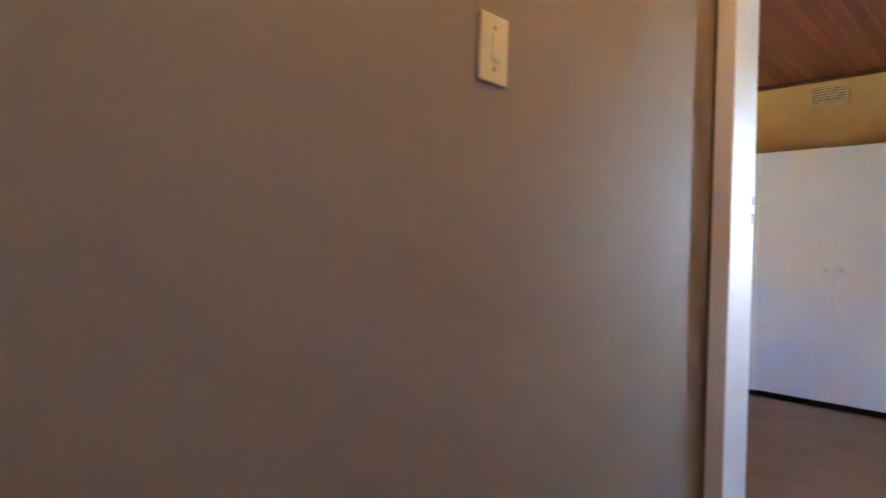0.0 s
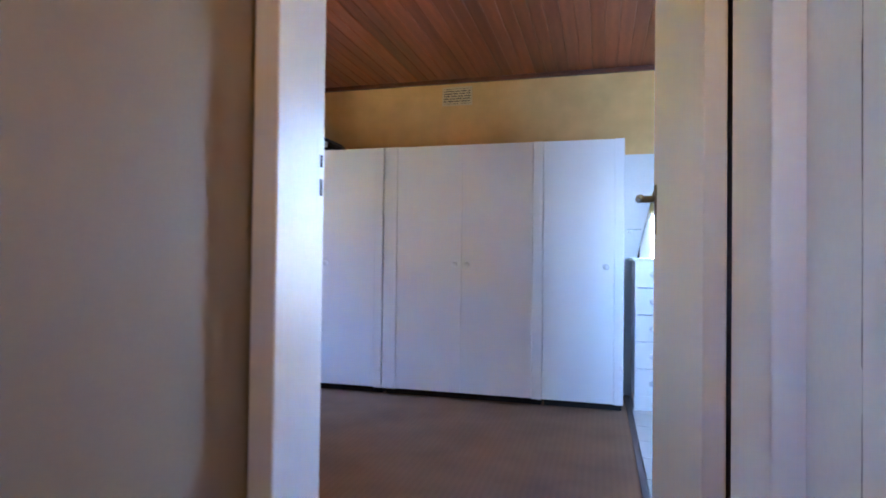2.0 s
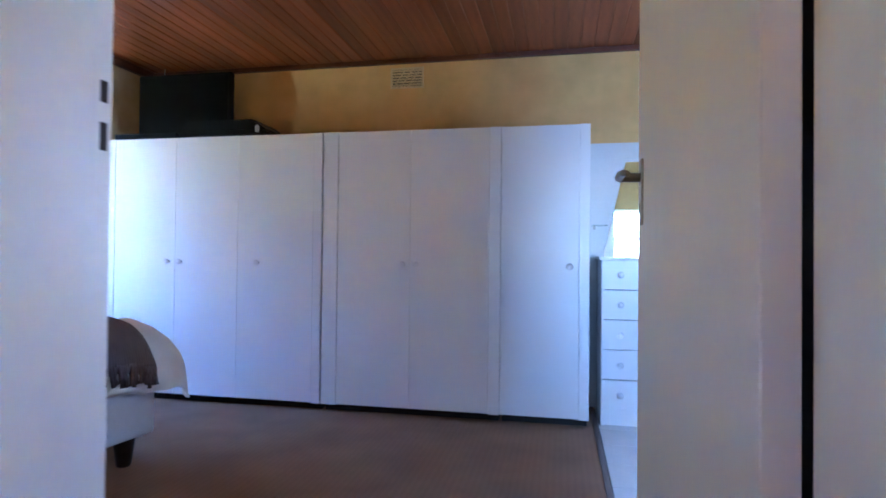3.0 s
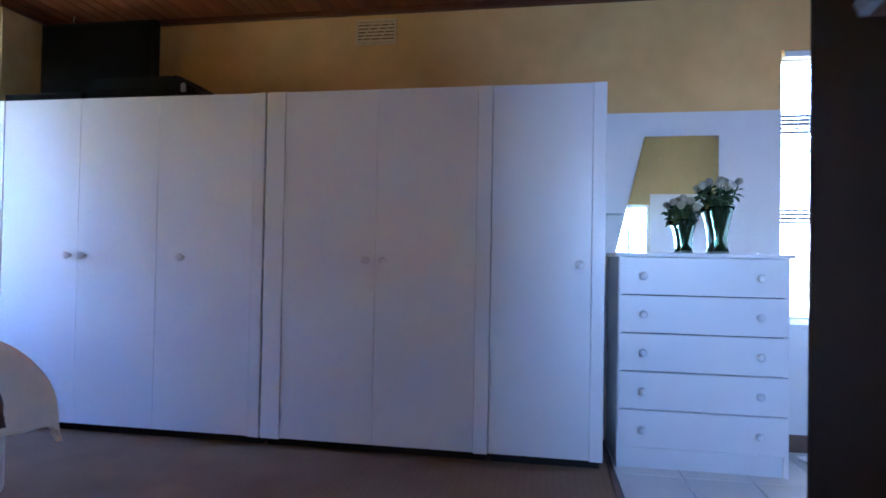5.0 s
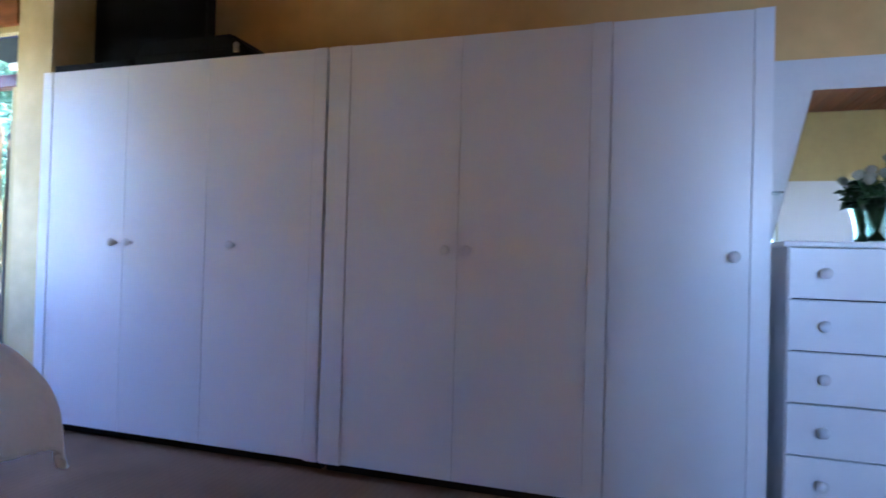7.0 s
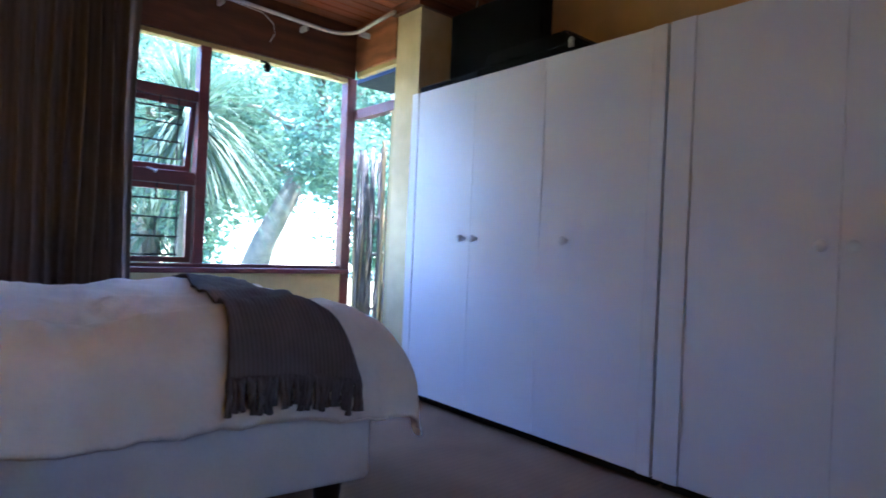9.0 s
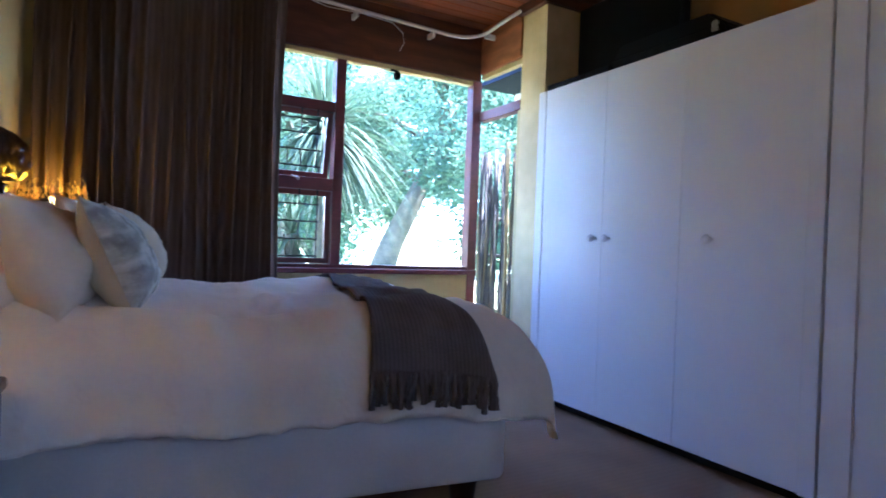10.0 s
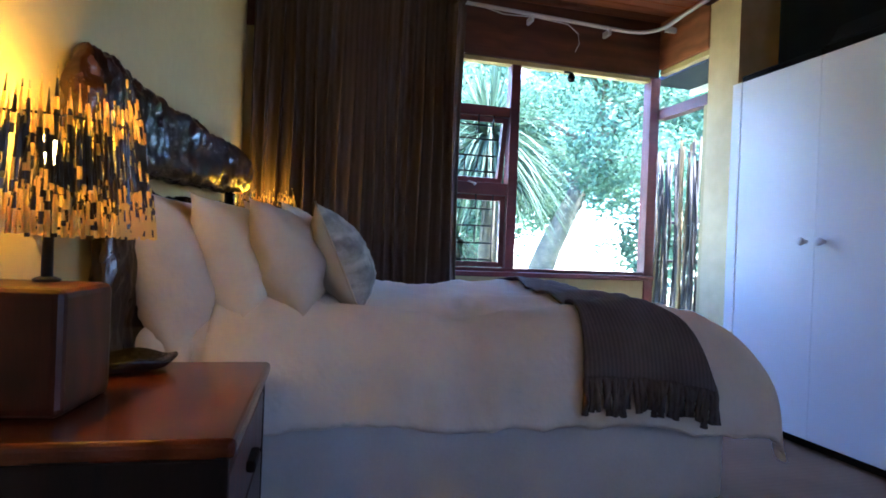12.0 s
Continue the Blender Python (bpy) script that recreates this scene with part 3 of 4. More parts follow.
prof = [(-0.36, 0.0), (0.37, 0.0), (0.36, 0.05), (0.26, 0.13), (-0.3, 0.13), (-0.355, 0.05)]
fr_ = [bm.verts.new((x, -0.19, z)) for x, z in prof]
bk_ = [bm.verts.new((x, 0.17, z)) for x, z in prof]
for i in range(6):
    bm.faces.new((fr_[i], fr_[(i + 1) % 6], bk_[(i + 1) % 6], bk_[i]))
bm.faces.new(fr_[::-1])
bm.faces.new(bk_)
bmesh.ops.bevel(bm, geom=bm.edges[:], offset=0.012, segments=2, affect="EDGES")
part("shell", bm, BLACKPLASTIC, case)
bm = bmesh.new()
lathe(bm, [(0.016, 0.0), (0.018, 0.006), (0.012, 0.012), (0.004, 0.013)], 16, pose(0.3, -0.19, 0.062, 90, 0, 0))
part("lock", bm, STEEL, case, "round steel lock", smooth=True)
part("latch", boxes((0.285, 0.315, -0.2, -0.188, 0.028, 0.05), bev=0.002), STEEL, case)
part("seam", boxes((-0.35, 0.35, -0.1925, -0.189, 0.05, 0.055)), BLACKGLOSS, case, "thin black lid seam")

player = thing("media_box", pose(-1.86, 3.6, 2.0), "flat black media box on the wardrobe under the television", "media box")
part("body", boxes((-0.27, 0.27, -0.16, 0.16, 0.006, 0.05), bev=0.004), BLACKPLASTIC, player)
part("display", boxes((-0.08, 0.08, -0.162, -0.159, 0.018, 0.036)), BLACKGLOSS, player)
for x in (-0.22, 0.22):
    part("foot", boxes((x - 0.02, x + 0.02, -0.13, 0.13, 0.0, 0.0065)), BLACKPLASTIC, player)

tv = thing("television", pose(-1.65, 3.82, 2.0), "black flat television standing on the wardrobe", "television")
part("casing", boxes((-0.45, 0.385, -0.16, -0.1, 0.05, 0.575), bev=0.012), BLACKPLASTIC, tv)
part("screen", boxes((-0.425, 0.36, -0.164, -0.159, 0.08, 0.55)), BLACKGLOSS, tv)
part("neck", boxes((-0.06, 0.06, -0.1, -0.06, 0.012, 0.2)), BLACKPLASTIC, tv)
part("foot", boxes((-0.2, 0.2, -0.05, 0.14, 0.0, 0.014), bev=0.005), BLACKPLASTIC, tv)
part("foot_neck", boxes((-0.06, 0.06, -0.06, -0.02, 0.012, 0.05)), BLACKPLASTIC, tv)
bm = bmesh.new()
bent(bm, [(-0.23, -0.13, 0.57), (-0.235, -0.13, 0.6), (-0.228, -0.13, 0.63)], 0.004, 0.003, 6)
part("cable", bm, RAILWHITE, tv)

# air vent
vent = thing("air_vent", pose(0.094, 3.999, 2.552), "cream painted louvred air vent set in the wall", "air vent")
part("backing", boxes((-0.125, 0.125, -0.003, 0.0, -0.075, 0.075)), GAP, vent)
part("frame", boxes((-0.137, 0.137, -0.012, 0.0, 0.068, 0.083), (-0.137, 0.137, -0.012, 0.0, -0.083, -0.068), (-0.137, -0.122, -0.012, 0.0, -0.068, 0.068), (0.122, 0.137, -0.012, 0.0, -0.068, 0.068)), VENT, vent)
louvre = mesh_of("slat", boxes((-0.122, 0.122, -0.006, 0.006, -0.0072, 0.0072), bev=0.002), VENT)
for i in range(6):
    s = part("slat", louvre, None, vent)
    s.matrix_basis = pose(0, -0.007, -0.056 + i * 0.0225, 35, 0, 0)
for x, a in ((-0.06, 55), (0.0, 55), (0.06, 55)):
    s = part("rib", boxes((-0.004, 0.004, -0.004, 0.003, -0.085, 0.085)), VENT, vent)
    s.matrix_basis = pose(x, -0.008, 0, 0, 35, 0)

# light switch on the corridor wall
ls = thing("light_switch", pose(0.695, -1.032, 1.487, 0, 0, 90), "ivory plastic light switch plate on the corridor wall", "light switch")
part("plate", boxes((-0.037, 0.037, -0.008, 0.0, -0.059, 0.059), bev=0.003), IVORY, ls)
part("rocker", boxes((-0.009, 0.009, -0.014, -0.007, -0.022, 0.022), bev=0.003), IVORY, ls)
for z in (-0.035, 0.035):
    bm = bmesh.new()
    lathe(bm, [(0.0045, 0), (0.0045, 0.0015), (0.002, 0.002)], 10, pose(0, -0.0075, z, 90, 0, 0))
    part("screw", bm, BRASS, ls)

# corridor ceiling lamp
cl = thing("ceiling_lamp", pose(1.38, -0.85, 2.7), "round opal glass ceiling lamp in the corridor", "ceiling lamp")
bm = bmesh.new()
lathe(bm, [(0.07, -0.0), (0.075, -0.03), (0.06, -0.035)], 20)
part("base", bm, BRASS, cl)
bm = bmesh.new()
lathe(bm, [(0.055, -0.035), (0.1, -0.07), (0.11, -0.11), (0.085, -0.16), (0.03, -0.185)], 20)
part("shade", bm, glow_mat("opal_glow", (1.0, 0.6, 0.22), 0.25), cl, "glowing opal shade", smooth=True)
lamp("corridor_bulb", "POINT", pose(1.38, -0.85, 2.42), 0.135, HALL, radius=0.08)

# ---- chest of drawers, mirror, vases ----
chest = thing("chest_of_drawers", pose(1.585, 3.51, 0), "white five-drawer chest standing on the tiles below the mirror", "chest of drawers")
CW = 0.835
part("side_panel", boxes((0.0, 0.02, 0.012, 0.47, 0.0, 1.105)), LAMINATE, chest)
part("side_panel", boxes((CW - 0.02, CW, 0.012, 0.47, 0.0, 1.105)), LAMINATE, chest)
part("back_panel", boxes((0.02, CW - 0.02, 0.46, 0.468, 0.0, 1.1)), LAMINATE, chest)
part("top", boxes((-0.018, CW + 0.02, -0.012, 0.475, 1.105, 1.127), bev=0.005), LAMINATE, chest)
part("plinth", boxes((0.021, CW - 0.021, 0.03, 0.05, 0.0, 0.105)), LAMINATE, chest)
# Near-black sheet behind the drawers: shade in their gaps put into a colour.
part("inside", boxes((0.021, CW - 0.021, 0.03, 0.05, 0.106, 1.1)), GAP, chest, "black sheet standing in for shade between the drawers")
for i in range(5):
    z0 = 0.11 + i * 0.199
    d = part("drawer", boxes((0.004, CW - 0.004, 0.0, 0.026, z0 + 0.002, z0 + 0.1955), bev=0.003), LAMINATE, chest)
    for x in (0.122, 0.69):
        bm = bmesh.new()
        lathe(bm, [(0.012, 0.0), (0.009, 0.009), (0.011, 0.016), (0.018, 0.023), (0.021, 0.032), (0.017, 0.04), (0.005, 0.043)], 16, pose(x, 0.001, z0 + 0.1, 90, 0, 0))
        part("knob", bm, WHITE, d, "round white knob", smooth=True)

mr = thing("mirror", pose(1.9, 3.983, 1.128, -0.45), "frameless mirror with one slanted side leaning on the wall", "mirror")
bm = bmesh.new()
shape = [(-0.275, 0.0), (0.305, 0.0), (0.305, 0.705), (-0.115, 0.705)]
f_ = [bm.verts.new((x, -0.006, z)) for x, z in shape]
b_ = [bm.verts.new((x, 0.0, z)) for x, z in shape]
for i in range(4):
    bm.faces.new((f_[i], f_[(i + 1) % 4], b_[(i + 1) % 4], b_[i]))
bm.faces.new(f_[::-1])
bm.faces.new(b_)
part("glass", bm, MIRROR, mr)
bm = bmesh.new()
lathe(bm, [(0.006, 0), (0.006, 0.003), (0.002, 0.004)], 10, pose(0.29, -0.006, 0.69, 90, 0, 0))
part("clip", bm, STEEL, mr)

shelf = thing("glass_shelf", pose(1.6, 3.93, 1.36), "small glass shelf on the wall beside the mirror", "shelf")
part("pane", boxes((-0.06, 0.05, -0.06, 0.06, -0.006, 0.0)), CLEAR, shelf)
part("bracket", boxes((-0.05, -0.03, 0.04, 0.063, -0.03, -0.0065)), STEEL, shelf)


def petal_head(bm, c, r, rng):
    for ring, (n, rr, h, tilt) in enumerate(((3, 0.22, 0.95, 0.0), (5, 0.42, 0.8, 0.1), (6, 0.62, 0.55, 0.3))):
        for k in range(n):
            a = 2 * math.pi * (k + 0.5 * ring) / n + rng.uniform(-0.2, 0.2)
            d = Vector((math.cos(a), math.sin(a), 0))
            s = Vector((-d.y, d.x, 0))
            p0 = c + d * (r * 0.15)
            p1 = c + d * (r * rr * 0.8) + Vector((0, 0, r * h))
            p2 = c + d * (r * (rr + tilt * 0.35)) + Vector((0, 0, r * (h + 0.45)))
            w = r * 0.55
            q = [p0 - s * w * 0.4, p0 + s * w * 0.4, p1 + s * w, p2 + s * w * 0.6, p2 - s * w * 0.6, p1 - s * w]
            v = [bm.verts.new(x) for x in q]
            bm.faces.new((v[0], v[1], v[2], v[5]))
            bm.faces.new((v[5], v[2], v[3], v[4]))


def leaf_blade(bm, p, d, up, length, width):
    d, up = d.normalized(), up.normalized()
    s = d.cross(up).normalized()
    mid = p + d * length * 0.5 + up * length * 0.08
    tip = p + d * length - up * length * 0.05
    v = [bm.verts.new(x) for x in (p, mid + s * width, tip, mid - s * width)]
    m = bm.verts.new(mid - up * width * 0.3)
    bm.faces.new((v[0], v[1], m))
    bm.faces.new((v[1], v[2], m))
    bm.faces.new((v[2], v[3], m))
    bm.faces.new((v[3], v[0], m))


def vase(x, y, h, r, flowers, spread, rise, seed, label):
    rng = random.Random(seed)
    v = thing("vase", pose(x, y, 1.127), label, "vase of roses", "vases of roses on the chest")
    bm = bmesh.new()
    outer = [(r * 0.6, 0), (r * 0.56, h * 0.06), (r * 0.47, h * 0.2), (r * 0.5, h * 0.42), (r * 0.64, h * 0.68), (r * 0.84, h * 0.9), (r, h)]
    inner = [(a - 0.004, max(z, 0.02)) for a, z in reversed(outer)]
    lathe(bm, outer + inner, 28)
    part("glass", bm, CLEAR, v, smooth=True)
    bs, bl = bmesh.new(), bmesh.new()
    neck = Vector((0, 0, h * 0.3))
    for i in range(flowers):
        a = 2 * math.pi * i / flowers * 1.9 + rng.uniform(-0.4, 0.4)
        e = spread * math.sqrt((i + 0.5) / flowers)
        d = Vector((math.cos(a), 0.4 * math.sin(a), 0))
        top = d * e + Vector((0, 0, h + rise * rng.uniform(0.55, 1.0) * (1.1 - 0.35 * e / spread)))
        lip = d * (r * 0.6 * e / spread) + Vector((0, 0, h * 0.97))
        bent(bs, [d * (-0.3 * r) + Vector((0, 0, 0.022)), neck + d * 0.004, lip, top], 0.0045, 0.0035, 5)
        bent(bs, [Vector((0.3 * r * d.y, -0.3 * r * d.x, 0.022)), neck, lip * 0.98, top * 0.94], 0.004, 0.003, 5)
        bm = bmesh.new()
        petal_head(bm, top - Vector((0, 0, 0.012)), rng.uniform(0.027, 0.034), rng)
        part("rose", bm, PETAL, v, smooth=True)
        for k in range(13):
            p = lip.lerp(top, rng.uniform(-0.1, 0.85))
            b = rng.uniform(0, 2 * math.pi)
            leaf_blade(bl, p, Vector((math.cos(b), 0.5 * math.sin(b), rng.uniform(-0.7, 0.5))), Vector((0.2, -0.5, 1)), rng.uniform(0.04, 0.065), rng.uniform(0.016, 0.024))
    for i in range(14):
        a = 2 * math.pi * i / 14
        d = Vector((math.cos(a), math.sin(a), 0))
        bent(bs, [d * (0.42 * r) + Vector((0, 0, 0.024)), d * (-0.12 * r) + Vector((0, 0, h * 0.4)), d * (-0.6 * r) + Vector((0, 0, h * 1.02))], 0.0042, 0.0034, 5)
    part("stems", bs, STEM, v)
    part("leaves", bl, LEAF, v)
    return v


vase(2.01, 3.9, 0.2, 0.066, 6, 0.085, 0.13, 3, "small flared glass vase of cream roses on the chest")
vase(2.2, 3.9, 0.275, 0.074, 8, 0.125, 0.17, 7, "larger flared glass vase of cream roses on the chest")
dish = thing("trinket_dish", pose(2.28, 3.62, 1.127), "small pale flat dish on the white chest", "dish")
bm = bmesh.new()
lathe(bm, [(0.014, 0), (0.022, 0.005), (0.024, 0.008), (0.018, 0.006), (0.003, 0.004)], 18)
part("bowl", bm, WHITE, dish, smooth=True)

bmat = thing("bath_mat", pose(2.95, 3.72, -0.012, 0, 0, 12), "white cotton bath mat on the tiles under the window", "bath mat")
part("pad", boxes((-0.32, 0.4, -0.22, 0.22, 0.012, 0.028), bev=0.007), MAT, bmat)

# ---- bed (its own frame: x away from the near side is negative, y from head to foot) ----
BED = pose(-0.824 - 0.1135 * 1.9, 2.276 - 0.9935 * 1.9, 0, 0, 0, -HEAD)
BW, BL = 1.56, 1.9


def rounded(x0, x1, y0, y1, z0, z1, b, seg=3):
    bm = bmesh.new()
    box(bm, x0, x1, y0, y1, z0, z1, b, seg)
    return bm


bed = thing("bed", BED, "double bed with pale valance base on dark feet", "bed")
part("base", rounded(-BW, 0, 0.02, BL, 0.15, 0.44, 0.03), VALANCE, bed, "pale blue-white fabric-covered base", smooth=True)
part("mattress", rounded(-BW + 0.01, -0.01, 0.02, BL - 0.02, 0.44, 0.68, 0.06, 4), LINEN, bed, "white mattress", smooth=True)
for x in (-0.085, -BW + 0.085):
    for y in (0.2, BL - 0.13):
        bm = bmesh.new()
        lathe(bm, [(0.032, 0.0), (0.037, 0.01), (0.052, 0.13), (0.053, 0.152)], 16, pose(x, y, 0))
        part("foot", bm, DARKWOOD, bed, "dark tapered wooden foot", smooth=True)


TOP = 0.786
DH = 0.24      # where the duvet starts, from the head


def fold_over(s, flat, R, hang, tucked=0.0):
    """A sheet running s metres out: flat, then round a shoulder of radius R, then straight down. Gives way out and drop."""
    arc = R * math.pi / 2
    if s < flat:
        return s, 0.035 * (s / flat) ** 3
    if s < flat + arc:
        a = (s - flat) / R
        return flat + R * math.sin(a), 0.035 + R * (1 - math.cos(a))
    h = s - flat - arc
    tuck = tucked * max(0.0, h - (hang - 0.05)) / 0.05
    return flat + R + 0.012 * math.sin(h * 9) - 0.045 * tuck ** 2, 0.035 + R + h - 0.022 * tuck ** 2


def duvet_point(u, w):
    """u: across the bed, 0 near hem to 1 far hem; w: along it, 0 head end to 1 foot hem."""
    half, R, hang = BW / 2 + 0.055, 0.23, 0.14
    reach = half - R + R * math.pi / 2 + hang
    s = (1 - 2 * u) * reach
    side = 1 if s > 0 else -1
    x, dx = fold_over(abs(s), half - R, R, hang, 1 - min(1.0, max(0.0, (w - 0.66) / 0.14)))
    fl = w * (BL - DH + 0.42)
    ylong = BL + 0.15 - DH
    y, dy = fold_over(fl, ylong - 0.22, 0.22, hang)
    dx = max(0.0, dx - 0.035 * (1 if abs(s) > half - R else 0)) + 0.03 * min(1.0, (abs(s) / (half - R)) ** 4)
    drop = min(0.455, (dx ** 2.6 + dy ** 2.6) ** (1 / 2.6))
    calm = 1 - min(1.0, dx * dy / 0.03)
    hangs = min(1.0, max(0.0, (drop - 0.12) / 0.25))
    z = TOP - drop + (1 - hangs) * (0.018 * math.sin(fl * 5.6 + 0.6) + 0.012 * math.sin(s * 5.0 + fl * 3))
    q = noise.noise((fl * 4.2, side * 7.0, 2.0))
    gather = abs(noise.noise((fl * 6, side * 5.0, 4.0))) + 0.3 * abs(noise.noise((fl * 14, side * 5.0, 6.0)))
    x += calm * hangs * (0.02 * q + 0.045 * hangs * hangs * (0.45 - gather))
    y += calm * hangs * 0.016 * noise.noise((s * 5, 3.0, 8.0))
    z += calm * hangs * hangs * (0.016 * noise.noise((fl * 3.1, side * 3.0, 11.0)) + 0.02 * (gather - 0.4))
    n = noise.noise((s * 3.2, fl * 3.2, 1.0)) * 0.016 + noise.noise((s * 9, fl * 6, 5.0)) * 0.009 + abs(noise.noise((s * 4, fl * 11, 9.0))) * 0.019
    n *= 0.25 + 0.75 * calm
    z += n
    x += n * hangs
    return Vector((side * x - BW / 2, DH + y, max(z, 0.26)))


def duvet():
    bm = bmesh.new()
    nu, nv = 130, 110
    rows = [[bm.verts.new(duvet_point(i / nu, j / nv)) for i in range(nu + 1)] for j in range(nv + 1)]
    for a, b in zip(rows, rows[1:]):
        for i in range(nu):
            bm.faces.new((a[i], a[i + 1], b[i + 1], b[i]))
    return bm


dv = thing("duvet", BED, "thick white cotton duvet hanging over the bed's sides", "duvet")
dp = part("cover", duvet(), LINEN, dv, smooth=True)
so = dp.modifiers.new("thick", "SOLIDIFY")
so.thickness, so.offset = 0.03, -1
bm = bmesh.new()
bent(bm, [duvet_point(0.002, k / 120) for k in range(2, 98)], 0.0035, 0.0035, 6)
part("hem", bm, LINEN, dv, "stitched hem along the hanging side", smooth=True)
# sheet turned over at the head
st = thing("bed_sheet", BED, "white sheet smoothed over the mattress under the pillows", "sheet")
part("sheet", rounded(-BW - 0.012, 0.012, 0.03, 0.62, 0.45, 0.705, 0.07, 5), LINEN, st, smooth=True)


def cushion_mesh(name, w, h, d, material, seed, pinch=1.1, crease=0.016, droop=0.0):
    """A stuffed square: w across, h high, d thick, standing on its lower edge, facing +y."""
    bm = bmesh.new()
    n = 26
    grids = []
    for side in (1, -1):
        rows = []
        for j in range(n + 1):
            row = []
            for i in range(n + 1):
                a, b = 2 * i / n - 1, 2 * j / n - 1
                puff = max(0.0, 1 - abs(a) ** 2.6) ** 0.6 * max(0.0, 1 - abs(b) ** 2.2) ** 0.7
                ex = 1 - 0.09 * pinch * (1 - abs(b) ** 2) * abs(a) ** 4
                ez = 1 - 0.09 * pinch * (1 - abs(a) ** 2) * abs(b) ** 4
                x, z = a * w / 2 * ex, h / 2 + b * h / 2 * ez - droop * max(0.0, a) ** 3 * (0.5 - 0.5 * b)
                y = side * d / 2 * 1.12 * puff * (1.06 - 0.22 * b)
                y += crease * (1.5 * noise.noise((a * 2.3 + seed, b * 2.3, side * 3.0)) + abs(noise.noise((a * 3 + seed, b * 7, side * 5.0))) - 0.9 * max(0.0, 0.12 - abs(noise.noise((a * 2 + seed, b * 9, side * 8.0)))) * 4 * abs(a)) * puff
                if 0 < i < n and 0 < j < n or side == 1:
                    row.append(bm.verts.new((x, y, z)))
                else:
                    row.append(grids[0][j][i])
            rows.append(row)
        grids.append(rows)
    for rows in grids:
        for p, q in zip(rows, rows[1:]):
            for i in range(n):
                bm.faces.new((p[i], p[i + 1], q[i + 1], q[i]))
    return mesh_of(name, bm, material, True)


def put_pillow(name, x, y, z, lean, w, h, d, material, seed, label, category, group, rz=0.0, front=None, droop=0.0):
    t = thing(name, BED @ pose(x, y, z, lean, 0, rz), label, category, group)
    p = part("cover", cushion_mesh("cover", w, h, d, material, seed, 1.0 if front else 0.95, 0.012 if front else 0.022, droop), None, t)
    if front:
        p.data.materials.append(front)
        for poly in p.data.polygons:
            if poly.normal.y > 0.05:
                poly.material_index = 1
    if not front:
        return t
    # piped seam round the edge
    bm = bmesh.new()
    pts = []
    for k in range(48):
        f = k / 48 * 4
        side, u = int(f), (f - int(f)) * 2 - 1
        a, b = ((u, -1), (1, u), (-u, 1), (-1, -u))[side]
        pts.append((a * w / 2 * (1 - 0.09 * (1 - b * b) * abs(a) ** 4), 0.0, h / 2 + b * h / 2 * (1 - 0.09 * (1 - a * a) * abs(b) ** 4)))
    bent(bm, pts + pts[:1], 0.004, 0.004, 6)
    part("seam", bm, material, t, "piped linen seam", smooth=True)
    return t


PILLOWS = "pillows leaning on the headboard"
put_pillow("pillow", -0.33, 0.16, 0.65, 17, 0.76, 0.465, 0.25, LINEN2, 1, "large white cotton pillow leaning against the headboard", "pillow", PILLOWS, droop=0.13)
put_pillow("pillow", -1.16, 0.13, 0.66, 17, 0.72, 0.47, 0.25, LINEN2, 2, "large white cotton pillow leaning against the headboard", "pillow", PILLOWS)
put_pillow("pillow", -0.38, 0.345, 0.7, 24, 0.7, 0.425, 0.22, LINEN2, 3, "white cotton pillow leaning on the larger one", "pillow", PILLOWS, droop=0.03)
put_pillow("pillow", -1.14, 0.345, 0.715, 22, 0.68, 0.44, 0.2, LINEN2, 4, "white cotton pillow leaning on the larger one", "pillow", PILLOWS)
put_pillow("pillow", -0.37, 0.515, 0.715, 26, 0.64, 0.41, 0.2, LINEN2, 5, "front white cotton pillow leaning back in the row", "pillow", PILLOWS)
put_pillow("pillow", -1.12, 0.51, 0.735, 24, 0.64, 0.43, 0.18, LINEN2, 6, "front white cotton pillow leaning back in the row", "pillow", PILLOWS)
put_pillow("cushion", -0.4, 0.685, 0.722, 24, 0.48, 0.4, 0.17, CUSHBACK, 8, "linen cushion with blue-grey feather print leaning on pillows", "cushion", "printed cushions on the bed", front=CUSHFRONT)
put_pillow("cushion", -1.0, 0.68, 0.745, 25, 0.48, 0.39, 0.17, CUSHBACK, 9, "linen cushion with blue-grey feather print leaning on pillows", "cushion", "printed cushions on the bed", front=CUSHFRONT)

# throw across the foot of the bed
TH0, TH1 = 1.36, 1.8


def throw_point(u, v):
    """u: along the throw from its fringed end up and across the bed; v: across the throw."""
    half, R, hang = BW / 2 + 0.055, 0.23, 0.14
    total = 2 * (half - R + R * math.pi / 2 + hang)
    s = 0.172 - 0.035 * v + u * (0.7 * total)
    y = TH0 + v * (TH1 - TH0 - 0.15 * min(1, max(0, s - 0.15) / 0.35)) + 0.05 * s - DH
    w = y / (BL - DH + 0.42)
    p = duvet_point(s / total, w)
    q = duvet_point((s + 0.03) / total, w)
    r = duvet_point(s / total, w + 0.015)
    n = (q - p).cross(r - p)
    n = n.normalized() if n.length > 0 else Vector((0, 0, 1))
    if n.z < 0:
        n = -n
    return p + n * 0.01 + Vector((0.004, 0, 0.002))


def throw_cloth():
    bm = bmesh.new()
    nu, nv = 120, 34
    rows = [[bm.verts.new(throw_point(i / nu, j / nv)) for i in range(nu + 1)] for j in range(nv + 1)]
    for a, b in zip(rows, rows[1:]):
        for i in range(nu):
            bm.faces.new((a[i], a[i + 1], b[i + 1], b[i]))
    return bm


